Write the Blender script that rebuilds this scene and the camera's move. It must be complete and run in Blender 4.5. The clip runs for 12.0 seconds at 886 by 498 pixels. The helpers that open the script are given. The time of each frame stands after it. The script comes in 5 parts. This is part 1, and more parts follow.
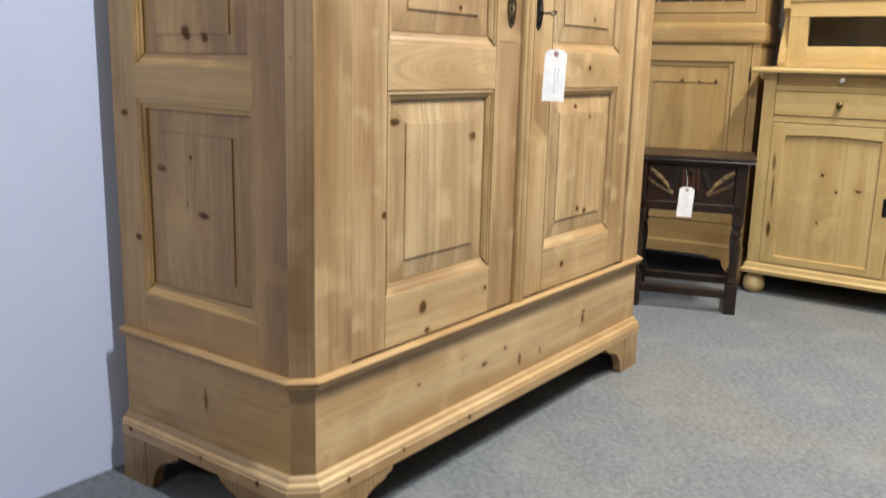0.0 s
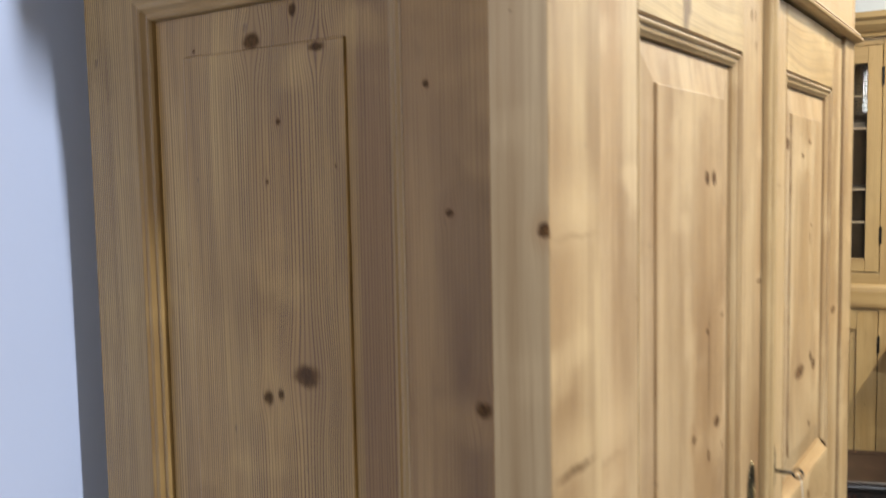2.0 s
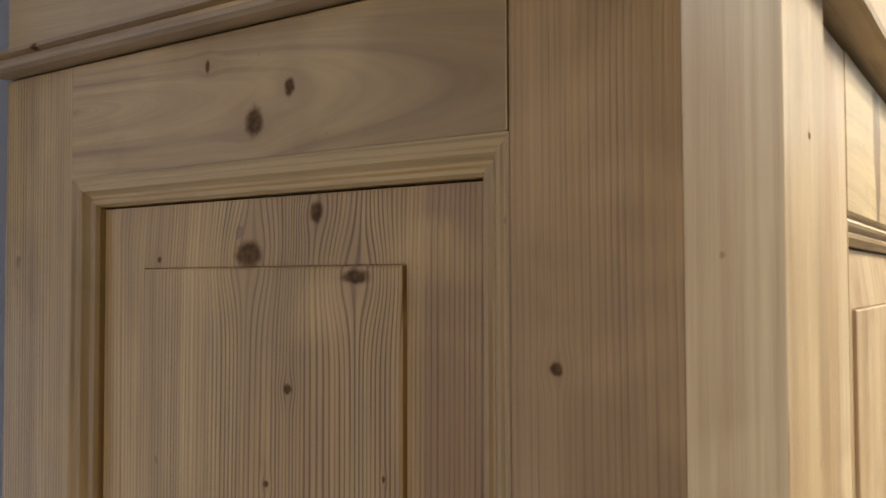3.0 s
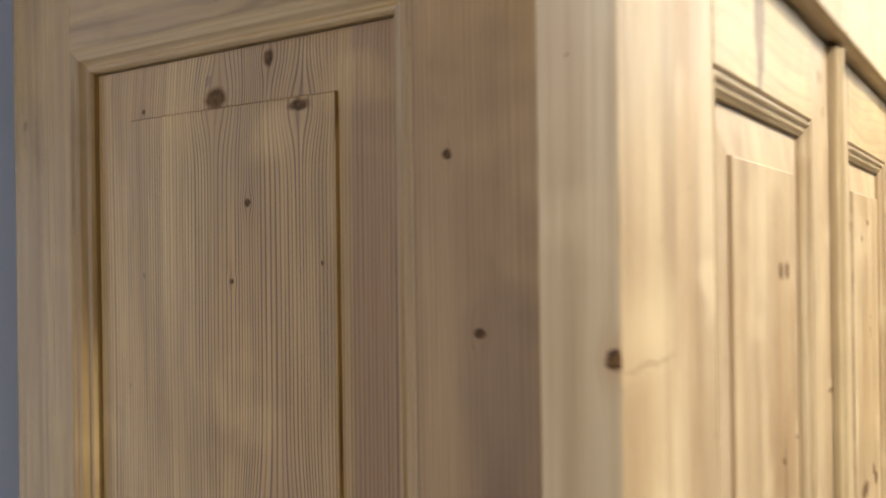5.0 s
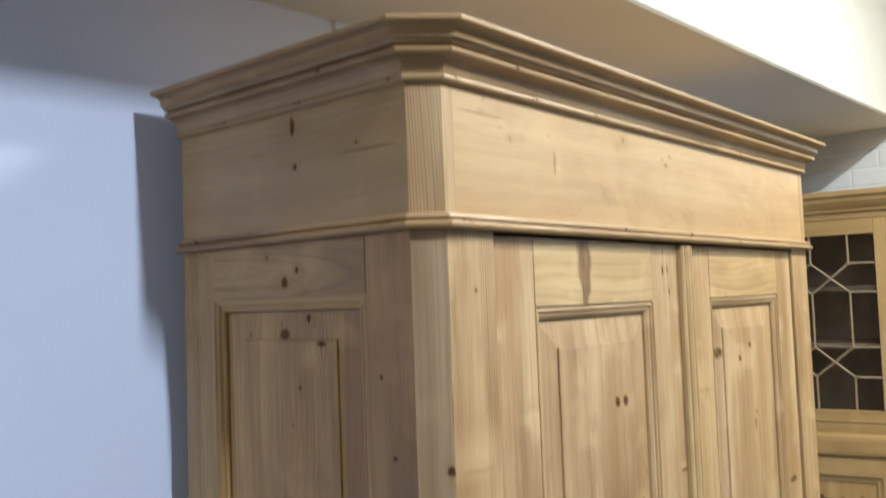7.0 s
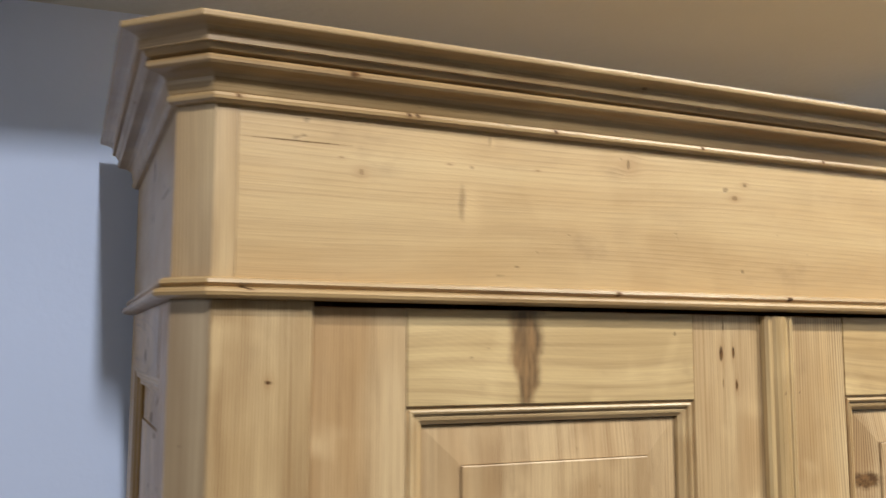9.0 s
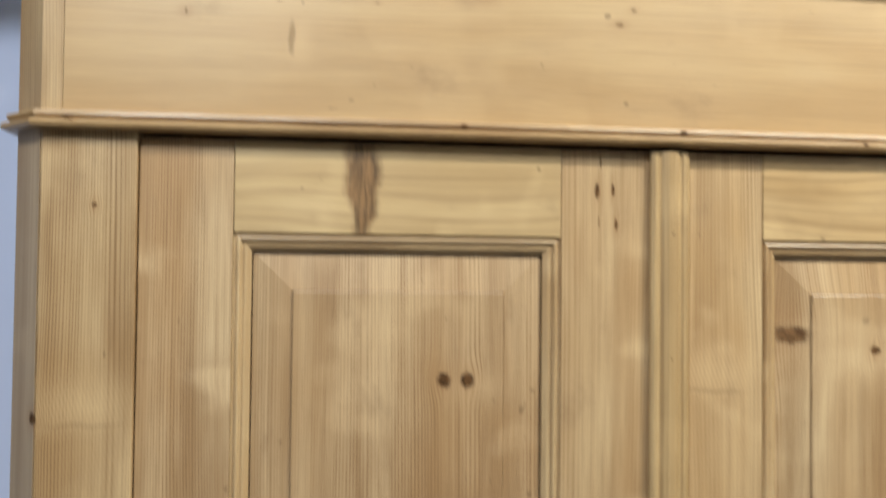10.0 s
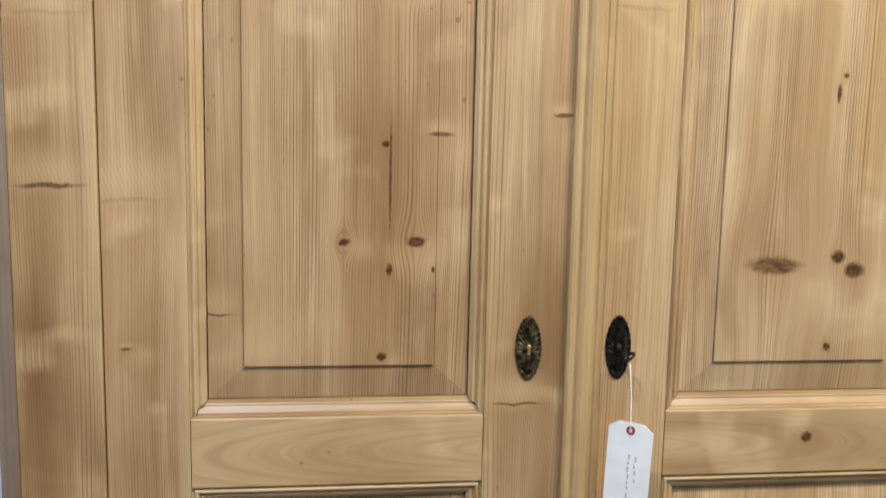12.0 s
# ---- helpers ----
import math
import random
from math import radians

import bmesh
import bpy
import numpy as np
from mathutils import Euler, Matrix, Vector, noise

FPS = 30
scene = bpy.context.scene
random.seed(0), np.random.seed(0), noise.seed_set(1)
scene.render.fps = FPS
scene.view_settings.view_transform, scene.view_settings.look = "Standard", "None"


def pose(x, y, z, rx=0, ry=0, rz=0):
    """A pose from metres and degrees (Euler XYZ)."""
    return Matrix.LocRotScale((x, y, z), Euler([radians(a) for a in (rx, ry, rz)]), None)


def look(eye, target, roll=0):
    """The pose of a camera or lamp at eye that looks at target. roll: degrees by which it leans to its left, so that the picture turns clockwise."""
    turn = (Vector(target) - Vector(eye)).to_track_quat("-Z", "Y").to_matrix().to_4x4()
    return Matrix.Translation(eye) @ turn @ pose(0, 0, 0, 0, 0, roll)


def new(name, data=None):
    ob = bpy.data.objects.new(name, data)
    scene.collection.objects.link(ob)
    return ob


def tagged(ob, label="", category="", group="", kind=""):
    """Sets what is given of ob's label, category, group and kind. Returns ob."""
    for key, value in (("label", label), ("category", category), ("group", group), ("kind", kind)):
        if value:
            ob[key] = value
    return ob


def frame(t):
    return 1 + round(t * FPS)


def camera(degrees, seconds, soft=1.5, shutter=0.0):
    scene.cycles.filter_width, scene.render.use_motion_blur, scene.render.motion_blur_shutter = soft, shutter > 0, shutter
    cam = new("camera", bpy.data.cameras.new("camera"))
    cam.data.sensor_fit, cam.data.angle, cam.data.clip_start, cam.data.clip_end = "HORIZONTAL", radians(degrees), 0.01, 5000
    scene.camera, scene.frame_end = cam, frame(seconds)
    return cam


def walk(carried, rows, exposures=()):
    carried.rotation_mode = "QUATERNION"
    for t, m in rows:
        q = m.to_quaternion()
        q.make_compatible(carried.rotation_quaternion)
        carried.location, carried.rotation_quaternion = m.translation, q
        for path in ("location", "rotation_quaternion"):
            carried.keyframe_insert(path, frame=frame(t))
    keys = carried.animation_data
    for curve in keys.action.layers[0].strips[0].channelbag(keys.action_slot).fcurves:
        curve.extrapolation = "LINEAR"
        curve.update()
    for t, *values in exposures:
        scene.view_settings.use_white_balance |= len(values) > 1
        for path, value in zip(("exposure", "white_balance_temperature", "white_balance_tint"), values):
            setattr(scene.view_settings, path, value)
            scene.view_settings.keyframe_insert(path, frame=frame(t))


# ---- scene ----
cam = camera(53.9, 12.0, soft=1.4, shutter=0.5)
PATH = [
    (0, (-1.091, -1.093, 0.925), (0.482, 0.069, 0.508), 1.4),
    (0.5, (-1.101, -1.076, 0.893), (0.478, 0.044, 0.392), 3.0),
    (1, (-0.99, -0.904, 1.111), (0.595, 0.243, 0.694), 1.3),
    (1.2, (-0.904, -0.769, 1.216), (0.697, 0.376, 0.861), 0.3),
    (1.5, (-0.76, -0.532, 1.391), (0.869, 0.601, 1.142), -1.3),
    (2, (-0.621, -0.318, 1.504), (1.03, 0.799, 1.348), -1.1),
    (2.5, (-0.471, -0.154, 1.61), (1.188, 0.964, 1.605), -1.3),
    (2.7, (-0.426, -0.112, 1.624), (1.231, 1.007, 1.683), -0.5),
    (4.3, (-0.361, -0.053, 1.585), (1.328, 1.016, 1.655), -0.1),
    (4.5, (-0.371, -0.067, 1.568), (1.315, 1.008, 1.611), -0.1),
    (5, (-0.464, -0.189, 1.526), (1.202, 0.918, 1.53), -0.8),
    (5.5, (-0.636, -0.392, 1.532), (0.994, 0.765, 1.528), -1.7),
    (6, (-0.741, -0.541, 1.555), (0.846, 0.676, 1.566), -2.2),
    (6.5, (-0.837, -0.675, 1.594), (0.718, 0.582, 1.62), -2.1),
    (7, (-0.864, -0.727, 1.683), (0.658, 0.565, 1.799), -2.1),
    (7.2, (-0.823, -0.715, 1.705), (0.673, 0.602, 1.868), -2.4),
    (8.8, (-0.222, -0.856, 1.737), (0.664, 0.923, 1.959), 0.2),
    (9, (-0.124, -0.859, 1.731), (0.658, 0.969, 1.951), 0.2),
    (9.5, (0.138, -0.907, 1.707), (0.653, 1.017, 1.889), -0.8),
    (10, (0.316, -0.984, 1.624), (0.565, 1.0, 1.679), 0.6),
    (10.5, (0.34, -1.033, 1.5), (0.585, 0.951, 1.452), 1.0),
    (11, (0.358, -1.068, 1.414), (0.579, 0.915, 1.271), 1.5),
    (11.5, (0.373, -1.075, 1.362), (0.603, 0.901, 1.162), 1.3),
    (12, (0.386, -1.084, 1.322), (0.63, 0.885, 1.065), 1.2),
]
EXPOSURE = [(0.0, 0.24, 6600, 9), (0.6, 0.30, 6600, 10), (1.0, 0.51, 6800, 8), (1.5, 0.37, 6400, 6), (2.0, 0.05, 6200, 7), (2.5, -0.08, 6400, 7), (4.3, 0.47, 6700, 8), (4.5, 0.47, 6700, 8), (5.0, 0.36, 6250, 6), (5.5, 0.09, 6150, 6), (6.0, 0.01, 6100, 5), (6.5, -0.05, 6050, 5), (7.0, -0.23, 6050, 5), (9.0, -0.47, 6350, 6), (9.5, -0.32, 6150, 5), (10.0, -0.48, 6200, 5), (10.5, -0.48, 6250, 7), (11.0, -0.58, 6250, 8), (11.5, -0.59, 6350, 8), (12.0, -0.24, 6100, 9)]
walk(cam, [(t, look(eye, target, roll)) for t, eye, target, roll in PATH], EXPOSURE)

# ---- world, lights ----
world = bpy.data.worlds.new("world")
world.use_nodes = True
scene.world = world
world.node_tree.nodes["Background"].inputs[0].default_value = (0.80, 0.85, 1.0, 1)
world.node_tree.nodes["Background"].inputs[1].default_value = 0.2


def area_lamp(name, place, size, watts, colour, tilt=0.0):
    """An unseen area lamp: a compact shop lamp under the ceiling, or an added fill tilted about the y axis."""
    data = bpy.data.lights.new(name, "AREA")
    data.shape, data.size, data.size_y, data.energy, data.color = "RECTANGLE", size[0], size[1], watts, colour
    ob = new(name, data)
    ob.location = place
    ob.rotation_euler = (0, radians(tilt), 0)
    return ob


area_lamp("shop_or_fill_lamp", (-0.12, -1.45, 2.98), (0.06, 0.40), 78, (0.92, 0.95, 1.0))
area_lamp("shop_or_fill_lamp", (1.75, -1.12, 3.12), (1.2, 0.08), 122, (1.0, 0.955, 0.84))
# added fill from the left, stands in for bounce onto the wardrobe's side
area_lamp("shop_or_fill_lamp", (-3.1, -1.0, 2.42), (0.8, 0.8), 22, (1.0, 0.96, 0.90), -58.0)


# ---- materials ----
def mat(name):
    m = bpy.data.materials.new(name)
    m.use_nodes = True
    return m, m.node_tree.nodes, m.node_tree.links, m.node_tree.nodes["Principled BSDF"]


class Nodes:
    """Helpers for building node trees."""

    def __init__(self, name):
        self.m, self.n, self.l, self.b = mat(name)

    def put(self, socket, value):
        if isinstance(value, bpy.types.NodeSocket):
            self.l.new(value, socket)
        else:
            socket.default_value = value

    def math(self, op, *values, clamp=False):
        node = self.n.new("ShaderNodeMath")
        node.operation, node.use_clamp = op, clamp
        for s, v in zip(node.inputs, values):
            self.put(s, v)
        return node.outputs[0]

    def xyz(self):
        tc, sep = self.n.new("ShaderNodeTexCoord"), self.n.new("ShaderNodeSeparateXYZ")
        self.l.new(tc.outputs["Object"], sep.inputs[0])
        return sep.outputs

    def vec(self, x, y, z):
        node = self.n.new("ShaderNodeCombineXYZ")
        for s, v in zip(node.inputs, (x, y, z)):
            self.put(s, v)
        return node.outputs[0]

    def noise(self, vector, scale=1.0, detail=2.0, rough=0.5):
        node = self.n.new("ShaderNodeTexNoise")
        self.put(node.inputs["Vector"], vector)
        node.inputs["Scale"].default_value, node.inputs["Detail"].default_value, node.inputs["Roughness"].default_value = scale, detail, rough
        return node.outputs["Fac"]

    def remap(self, value, a, b, c, d, smooth=True):
        node = self.n.new("ShaderNodeMapRange")
        node.interpolation_type = "SMOOTHSTEP" if smooth else "LINEAR"
        for s, v in zip(node.inputs[:5], (value, a, b, c, d)):
            self.put(s, v)
        return node.outputs[0]

    def mix(self, fac, a, b, blend="MIX"):
        node = self.n.new("ShaderNodeMix")
        node.data_type, node.blend_type = "RGBA", blend
        self.put(node.inputs[0], fac)
        for s, v in ((node.inputs[6], a), (node.inputs[7], b)):
            self.put(s, v if isinstance(v, bpy.types.NodeSocket) else (*v, 1))
        return node.outputs[2]

    def bump(self, height, strength, distance=0.001):
        node = self.n.new("ShaderNodeBump")
        node.inputs["Strength"].default_value, node.inputs["Distance"].default_value = strength, distance
        self.put(node.inputs["Height"], height)
        self.l.new(node.outputs[0], self.b.inputs["Normal"])

    def base(self, colour, rough, metal=0.0):
        self.put(self.b.inputs["Base Color"], colour if isinstance(colour, bpy.types.NodeSocket) else (*colour, 1))
        self.put(self.b.inputs["Roughness"], rough)
        self.b.inputs["Metallic"].default_value = metal
        return self.m


LIGHT, DARKER, PALE = (0.409, 0.252, 0.103), (0.162, 0.077, 0.025), (0.580, 0.416, 0.210)


def pine(name, grain, seed, knots=(), light=LIGHT, dark=DARKER, pale=PALE, freq=290.0, contrast=0.80, wob=0.02, rough=0.42, curl=0.42, across="xy", loops=None, tonal=1.0, bands=(), relief=0.16, washes=(), knotty=1.0):
    """Waxed old pine. grain: "v" upright or "h" lying; knots: (across, along, radius, stretch along the grain, taper) in metres."""
    g = Nodes(name)
    shift = ((seed * 37) % 17) / 16 - 0.5
    light = (light[0] * (1 + 0.06 * shift), light[1] * (1 + 0.03 * shift), light[2] * (1 - 0.04 * shift))
    x, y, z = g.xyz()
    xy = {"xy": lambda: g.math("ADD", x, y), "x": lambda: g.math("MULTIPLY", x, 1.35), "front": lambda: g.math("ADD", x, 0.0115), "side": lambda: g.math("ADD", y, -0.0245)}[across]()
    u, w = (xy, z) if grain == "v" else (z, xy)
    bent, core, halo, pool, heart, flame = u, 0.0, 0.0, 0.0, 0.0, 0.0
    ragged = g.noise(g.vec(g.math("MULTIPLY", u, 190), g.math("MULTIPLY", w, 190), seed * 1.7), 1.0, 3.0)
    lumpy = g.noise(g.vec(g.math("MULTIPLY", u, 70), g.math("MULTIPLY", w, 110), seed * 2.7), 1.0, 3.0, 0.6)
    wander = g.math("SUBTRACT", g.noise(g.vec(g.math("MULTIPLY", u, 30), 0.0, seed * 1.3), 1.0, 2.0), 0.5)
    for ku, kw, r, s, *taper in knots:
        r = r * 1.30
        a, c = g.math("SUBTRACT", u, ku), g.math("SUBTRACT", w, kw)
        if s < 0.3:
            c = g.math("ADD", c, g.math("MULTIPLY", wander, 0.30 * r))
        if taper:
            c = g.math("DIVIDE", c, g.math("MAXIMUM", g.math("MULTIPLY_ADD", a, taper[0] / r, 1.0), 0.12))
        d2 = g.math("ADD", g.math("POWER", g.math("ABSOLUTE", g.math("DIVIDE", a, r)), 2.0), g.math("POWER", g.math("ABSOLUTE", g.math("DIVIDE", c, r * s)), 2.0))
        wide = max(r * s, r * 1.2)
        far = g.math("ADD", g.math("POWER", g.math("ABSOLUTE", g.math("DIVIDE", a, r * 1.6)), 2.0), g.math("POWER", g.math("ABSOLUTE", g.math("DIVIDE", c, wide * 1.9)), 2.0))
        if r > 0.007:
            fig = g.math("ADD", g.math("POWER", g.math("ABSOLUTE", g.math("DIVIDE", g.math("ADD", a, -2.2 * r), r * 2.6)), 2.0), g.math("POWER", g.math("ABSOLUTE", g.math("DIVIDE", g.math("ADD", c, wide * 0.8), wide * 1.5)), 2.0))
            pool = g.math("MAXIMUM", pool, g.math("POWER", 2.718, g.math("MULTIPLY", fig, -1.0)))
        if s < 0.3 and not taper:
            fig = g.math("ADD", g.math("POWER", g.math("ABSOLUTE", g.math("DIVIDE", a, r * 1.15)), 2.0), g.math("POWER", g.math("ABSOLUTE", g.math("DIVIDE", g.math("ADD", c, -0.40 * r), r * 0.62)), 2.0))
            pool = g.math("MAXIMUM", pool, g.math("MULTIPLY", g.math("POWER", 2.718, g.math("MULTIPLY", fig, -1.0)), 1.7))
        e = g.math("POWER", 2.718, g.math("MULTIPLY", far, -1.0))
        bent = g.math("SUBTRACT", bent, g.math("MULTIPLY", a, g.math("MULTIPLY", e, (0.85 if r < 0.015 else 0.4) if 0.3 < s < 5 else 0.12)))
        d = g.math("ADD", g.math("SQRT", d2), g.math("MULTIPLY", g.math("SUBTRACT", ragged if r < 0.012 else lumpy, 0.5), 0.5 if taper or r < 0.012 else 0.75))
        if taper:
            flame = g.math("MAXIMUM", flame, g.remap(d, 1.15, 0.55, 0.0, 1.0))
            continue
        core = g.math("MAXIMUM", core, g.remap(d, 1.15, 0.5, 0.0, (1.0 if s > 5 else knotty) * (1.0 if 0.32 < s < 5 and r < 0.019 else 0.82 if r < 0.050 else 0.18)))
        if r > 0.019 and s >= 0.3:
            heart = g.math("MAXIMUM", heart, g.remap(d, 0.85, 0.45, 0.0, 0.8))
        halo = g.math("MAXIMUM", halo, g.math("MULTIPLY", e, 1.0 if 0.25 < s < 5 else 0.3))
    flow = g.noise(g.vec(g.math("MULTIPLY", bent, 5.0), g.math("MULTIPLY", w, 1.3), seed * 3.1), 1.0, 1.0)
    if loops:
        across_heart, along_heart = g.math("SUBTRACT", bent, loops[0]), g.math("MULTIPLY", g.math("SUBTRACT", w, loops[1]), loops[2])
        bent = g.math("SQRT", g.math("ADD", g.math("MULTIPLY", across_heart, across_heart), g.math("MULTIPLY", along_heart, along_heart)))
    bent = g.math("ADD", bent, g.math("MULTIPLY", flow, wob))
    # broad tones that run with the grain, some with a hard edge
    tone = g.noise(g.vec(g.math("MULTIPLY", bent, 16.0), g.math("MULTIPLY", w, 0.45), seed * 4.3), 1.0, 2.0)
    cloud = g.noise(g.vec(g.math("MULTIPLY", u, 8.0), g.math("MULTIPLY", w, 3.2), seed * 3.7), 1.0, 2.0, 0.6)
    tone = g.math("MULTIPLY_ADD", g.math("SUBTRACT", cloud, 0.5), 0.8, tone)
    hard = g.noise(g.vec(g.math("MULTIPLY", bent, 24.0), g.math("MULTIPLY", w, 0.30), seed * 8.3), 1.0, 1.0)
    streak = g.noise(g.vec(g.math("MULTIPLY", bent, 75.0), g.math("MULTIPLY", w, 0.9), seed * 7.9), 1.0, 3.0, 0.6)
    stain = g.noise(g.vec(g.math("MULTIPLY", bent, 12.0), g.math("MULTIPLY", w, 2.4), seed * 6.7), 1.0, 3.0, 0.6)
    colour = g.mix(g.remap(tone, 0.24, 0.76, 0.0, 1.0), light, pale)
    colour = g.mix(g.remap(hard, 0.55, 0.60, 0.0, 0.26 * tonal), colour, tuple(0.55 * a + 0.45 * b for a, b in zip(light, dark)))
    colour = g.mix(g.remap(streak, 0.44, 0.72, 0.0, 0.46 * tonal), colour, tuple(0.55 * a + 0.45 * b for a, b in zip(light, dark)))
    colour = g.mix(g.remap(stain, 0.47, 0.72, 0.0, 0.66 * tonal), colour, tuple(0.35 * a + 0.65 * b for a, b in zip(light, dark)))
    for low, high, tint, much in bands:
        colour = g.mix(g.math("MULTIPLY", g.math("MULTIPLY", g.remap(bent, low, low + 0.006, 0.0, 1.0), g.remap(bent, high, high - 0.006, 0.0, 1.0)), much), colour, tint)
    # brown washes: old stains from hands and polish, and shade painted into some boards
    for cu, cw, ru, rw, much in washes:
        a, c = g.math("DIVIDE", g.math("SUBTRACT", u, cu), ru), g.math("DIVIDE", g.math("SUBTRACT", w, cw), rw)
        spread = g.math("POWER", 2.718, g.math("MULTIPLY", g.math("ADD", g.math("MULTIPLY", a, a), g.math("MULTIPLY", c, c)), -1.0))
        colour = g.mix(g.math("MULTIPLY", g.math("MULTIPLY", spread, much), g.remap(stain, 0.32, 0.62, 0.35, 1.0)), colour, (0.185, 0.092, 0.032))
    # pale curly figure across the board, with a crisp edge on one side
    curly = g.noise(g.vec(g.math("MULTIPLY", u, 7.0), g.math("MULTIPLY", g.math("ADD", w, g.math("MULTIPLY", flow, 0.05)), 10.0), seed * 2.9), 1.0, 2.0, 0.55)
    figure = g.remap(curly, 0.56, 0.70, 0.0, curl)
    ripple = g.math("SINE", g.math("MULTIPLY", g.math("ADD", bent, g.math("MULTIPLY", curly, 0.03)), 900.0))
    colour = g.mix(g.math("MULTIPLY", figure, g.math("MULTIPLY_ADD", ripple, 0.18, 0.82)), colour, tuple(1.18 * c for c in pale))
    # growth rings in bundles
    gap = g.noise(g.vec(g.math("MULTIPLY", bent, 11.0), 0.3, seed * 2.3), 1.0, 2.0)
    phase = g.math("MULTIPLY", g.math("ADD", bent, g.math("MULTIPLY", gap, 0.055)), freq * 6.283)
    worn = g.noise(g.vec(g.math("MULTIPLY", bent, 170.0), g.math("MULTIPLY", w, 5.0), seed * 6.1), 1.0, 3.0, 0.6)
    ring = g.math("POWER", g.math("MULTIPLY_ADD", g.math("SINE", phase), 0.5, 0.5), 3.0)
    fine = g.math("MULTIPLY_ADD", g.math("SINE", g.math("MULTIPLY", phase, 2.37)), 0.5, 0.5)
    band = g.noise(g.vec(g.math("MULTIPLY", bent, 22.0), g.math("MULTIPLY", w, 0.5), seed * 5.7), 1.0, 2.0)
    strength = g.math("MULTIPLY", g.remap(band, 0.38, 0.66, 0.38, 1.0), g.math("SUBTRACT", 1.0, g.math("MULTIPLY", figure, 0.6)))
    line = g.math("MULTIPLY", g.math("MULTIPLY", ring, strength), g.remap(worn, 0.32, 0.62, 0.5, 1.0))
    fibre = g.noise(g.vec(g.math("MULTIPLY", bent, 900.0), g.math("MULTIPLY", w, 14.0), seed), 1.0, 2.0)
    brown = tuple(0.25 * a + 0.75 * b for a, b in zip(light, dark))
    colour = g.mix(g.math("MULTIPLY", g.math("MULTIPLY", fine, g.remap(worn, 0.38, 0.66, 0.0, 0.34)), contrast), colour, brown)
    colour = g.mix(g.math("MULTIPLY", line, contrast, clamp=True), colour, dark)
    colour = g.mix(g.math("MULTIPLY", g.remap(fibre, 0.35, 0.75, 0.0, 1.0), 0.16), colour, tuple(0.6 * c for c in dark))
    grime = g.noise(g.vec(g.math("MULTIPLY", u, 16.0), g.math("MULTIPLY", w, 9.0), seed * 9.1), 1.0, 4.0, 0.65)
    colour = g.mix(g.remap(grime, 0.58, 0.82, 0.0, 0.34), colour, tuple(0.75 * c for c in dark))
    nick = g.noise(g.vec(g.math("MULTIPLY", u, 75.0), g.math("MULTIPLY", w, 48.0), seed * 1.9), 1.0, 1.0)
    dent = g.remap(nick, 0.775, 0.81, 0.0, 1.0)
    colour = g.mix(g.math("MULTIPLY", dent, 0.5), colour, tuple(0.5 * c for c in dark))
    shine = g.remap(grime, 0.3, 0.8, rough - 0.04, rough + 0.10)
    if knots:
        waves = g.math("SINE", g.math("MULTIPLY", g.math("ADD", bent, g.math("MULTIPLY", w, 0.3)), 1400.0))
        colour = g.mix(g.math("MULTIPLY", g.math("MULTIPLY", pool, 0.28, clamp=True), g.math("MULTIPLY_ADD", waves, 0.16, 0.84)), colour, tuple(1.2 * c for c in pale))
        colour = g.mix(g.math("MULTIPLY", halo, 0.36), colour, (0.25, 0.115, 0.036))
        colour = g.mix(g.math("MULTIPLY", core, 0.94), colour, g.mix(g.remap(ragged, 0.35, 0.65, 0.0, 1.0), (0.026, 0.010, 0.003), (0.105, 0.046, 0.014)))
        colour = g.mix(heart, colour, g.mix(g.remap(lumpy, 0.38, 0.62, 0.0, 1.0), (0.075, 0.034, 0.012), (0.190, 0.095, 0.036)))
        if not isinstance(flame, float):
            veins = g.noise(g.vec(g.math("MULTIPLY", u, 22.0), g.math("MULTIPLY", w, 240.0), seed * 1.1), 1.0, 3.0, 0.6)
            colour = g.mix(g.math("MULTIPLY", flame, 0.88), colour, g.mix(g.remap(veins, 0.36, 0.64, 0.0, 1.0), (0.060, 0.026, 0.008), (0.215, 0.108, 0.040)))
        shine = g.math("MULTIPLY_ADD", core, 0.3, shine)
        g.put(g.b.inputs["Specular IOR Level"], g.math("MULTIPLY_ADD", core, -0.38, 0.5))
    g.bump(g.math("SUBTRACT", g.math("ADD", line, g.math("MULTIPLY", fibre, 0.6)), g.math("MULTIPLY", dent, 1.5)), relief, 0.0006)
    g.b.inputs["Coat Weight"].default_value, g.b.inputs["Coat Roughness"].default_value = 0.26, 0.36
    if knots:
        g.put(g.b.inputs["Coat Weight"], g.math("MULTIPLY_ADD", core, -0.24, 0.26))
    return g.base(colour, shine)


def plaster(name, colour, lumps=1.0):
    g = Nodes(name)
    x, y, z = g.xyz()
    v = g.vec(x, y, z)
    soft, fine = g.noise(v, 2.2, 4.0), g.noise(v, 55.0, 4.0)
    c = g.mix(g.remap(soft, 0.35, 0.7, 0.0, 0.35), colour, tuple(0.88 * a for a in colour))
    g.bump(g.math("ADD", g.math("MULTIPLY", soft, 2.0), fine), 0.18 * lumps, 0.004)
    return g.base(c, 0.75)


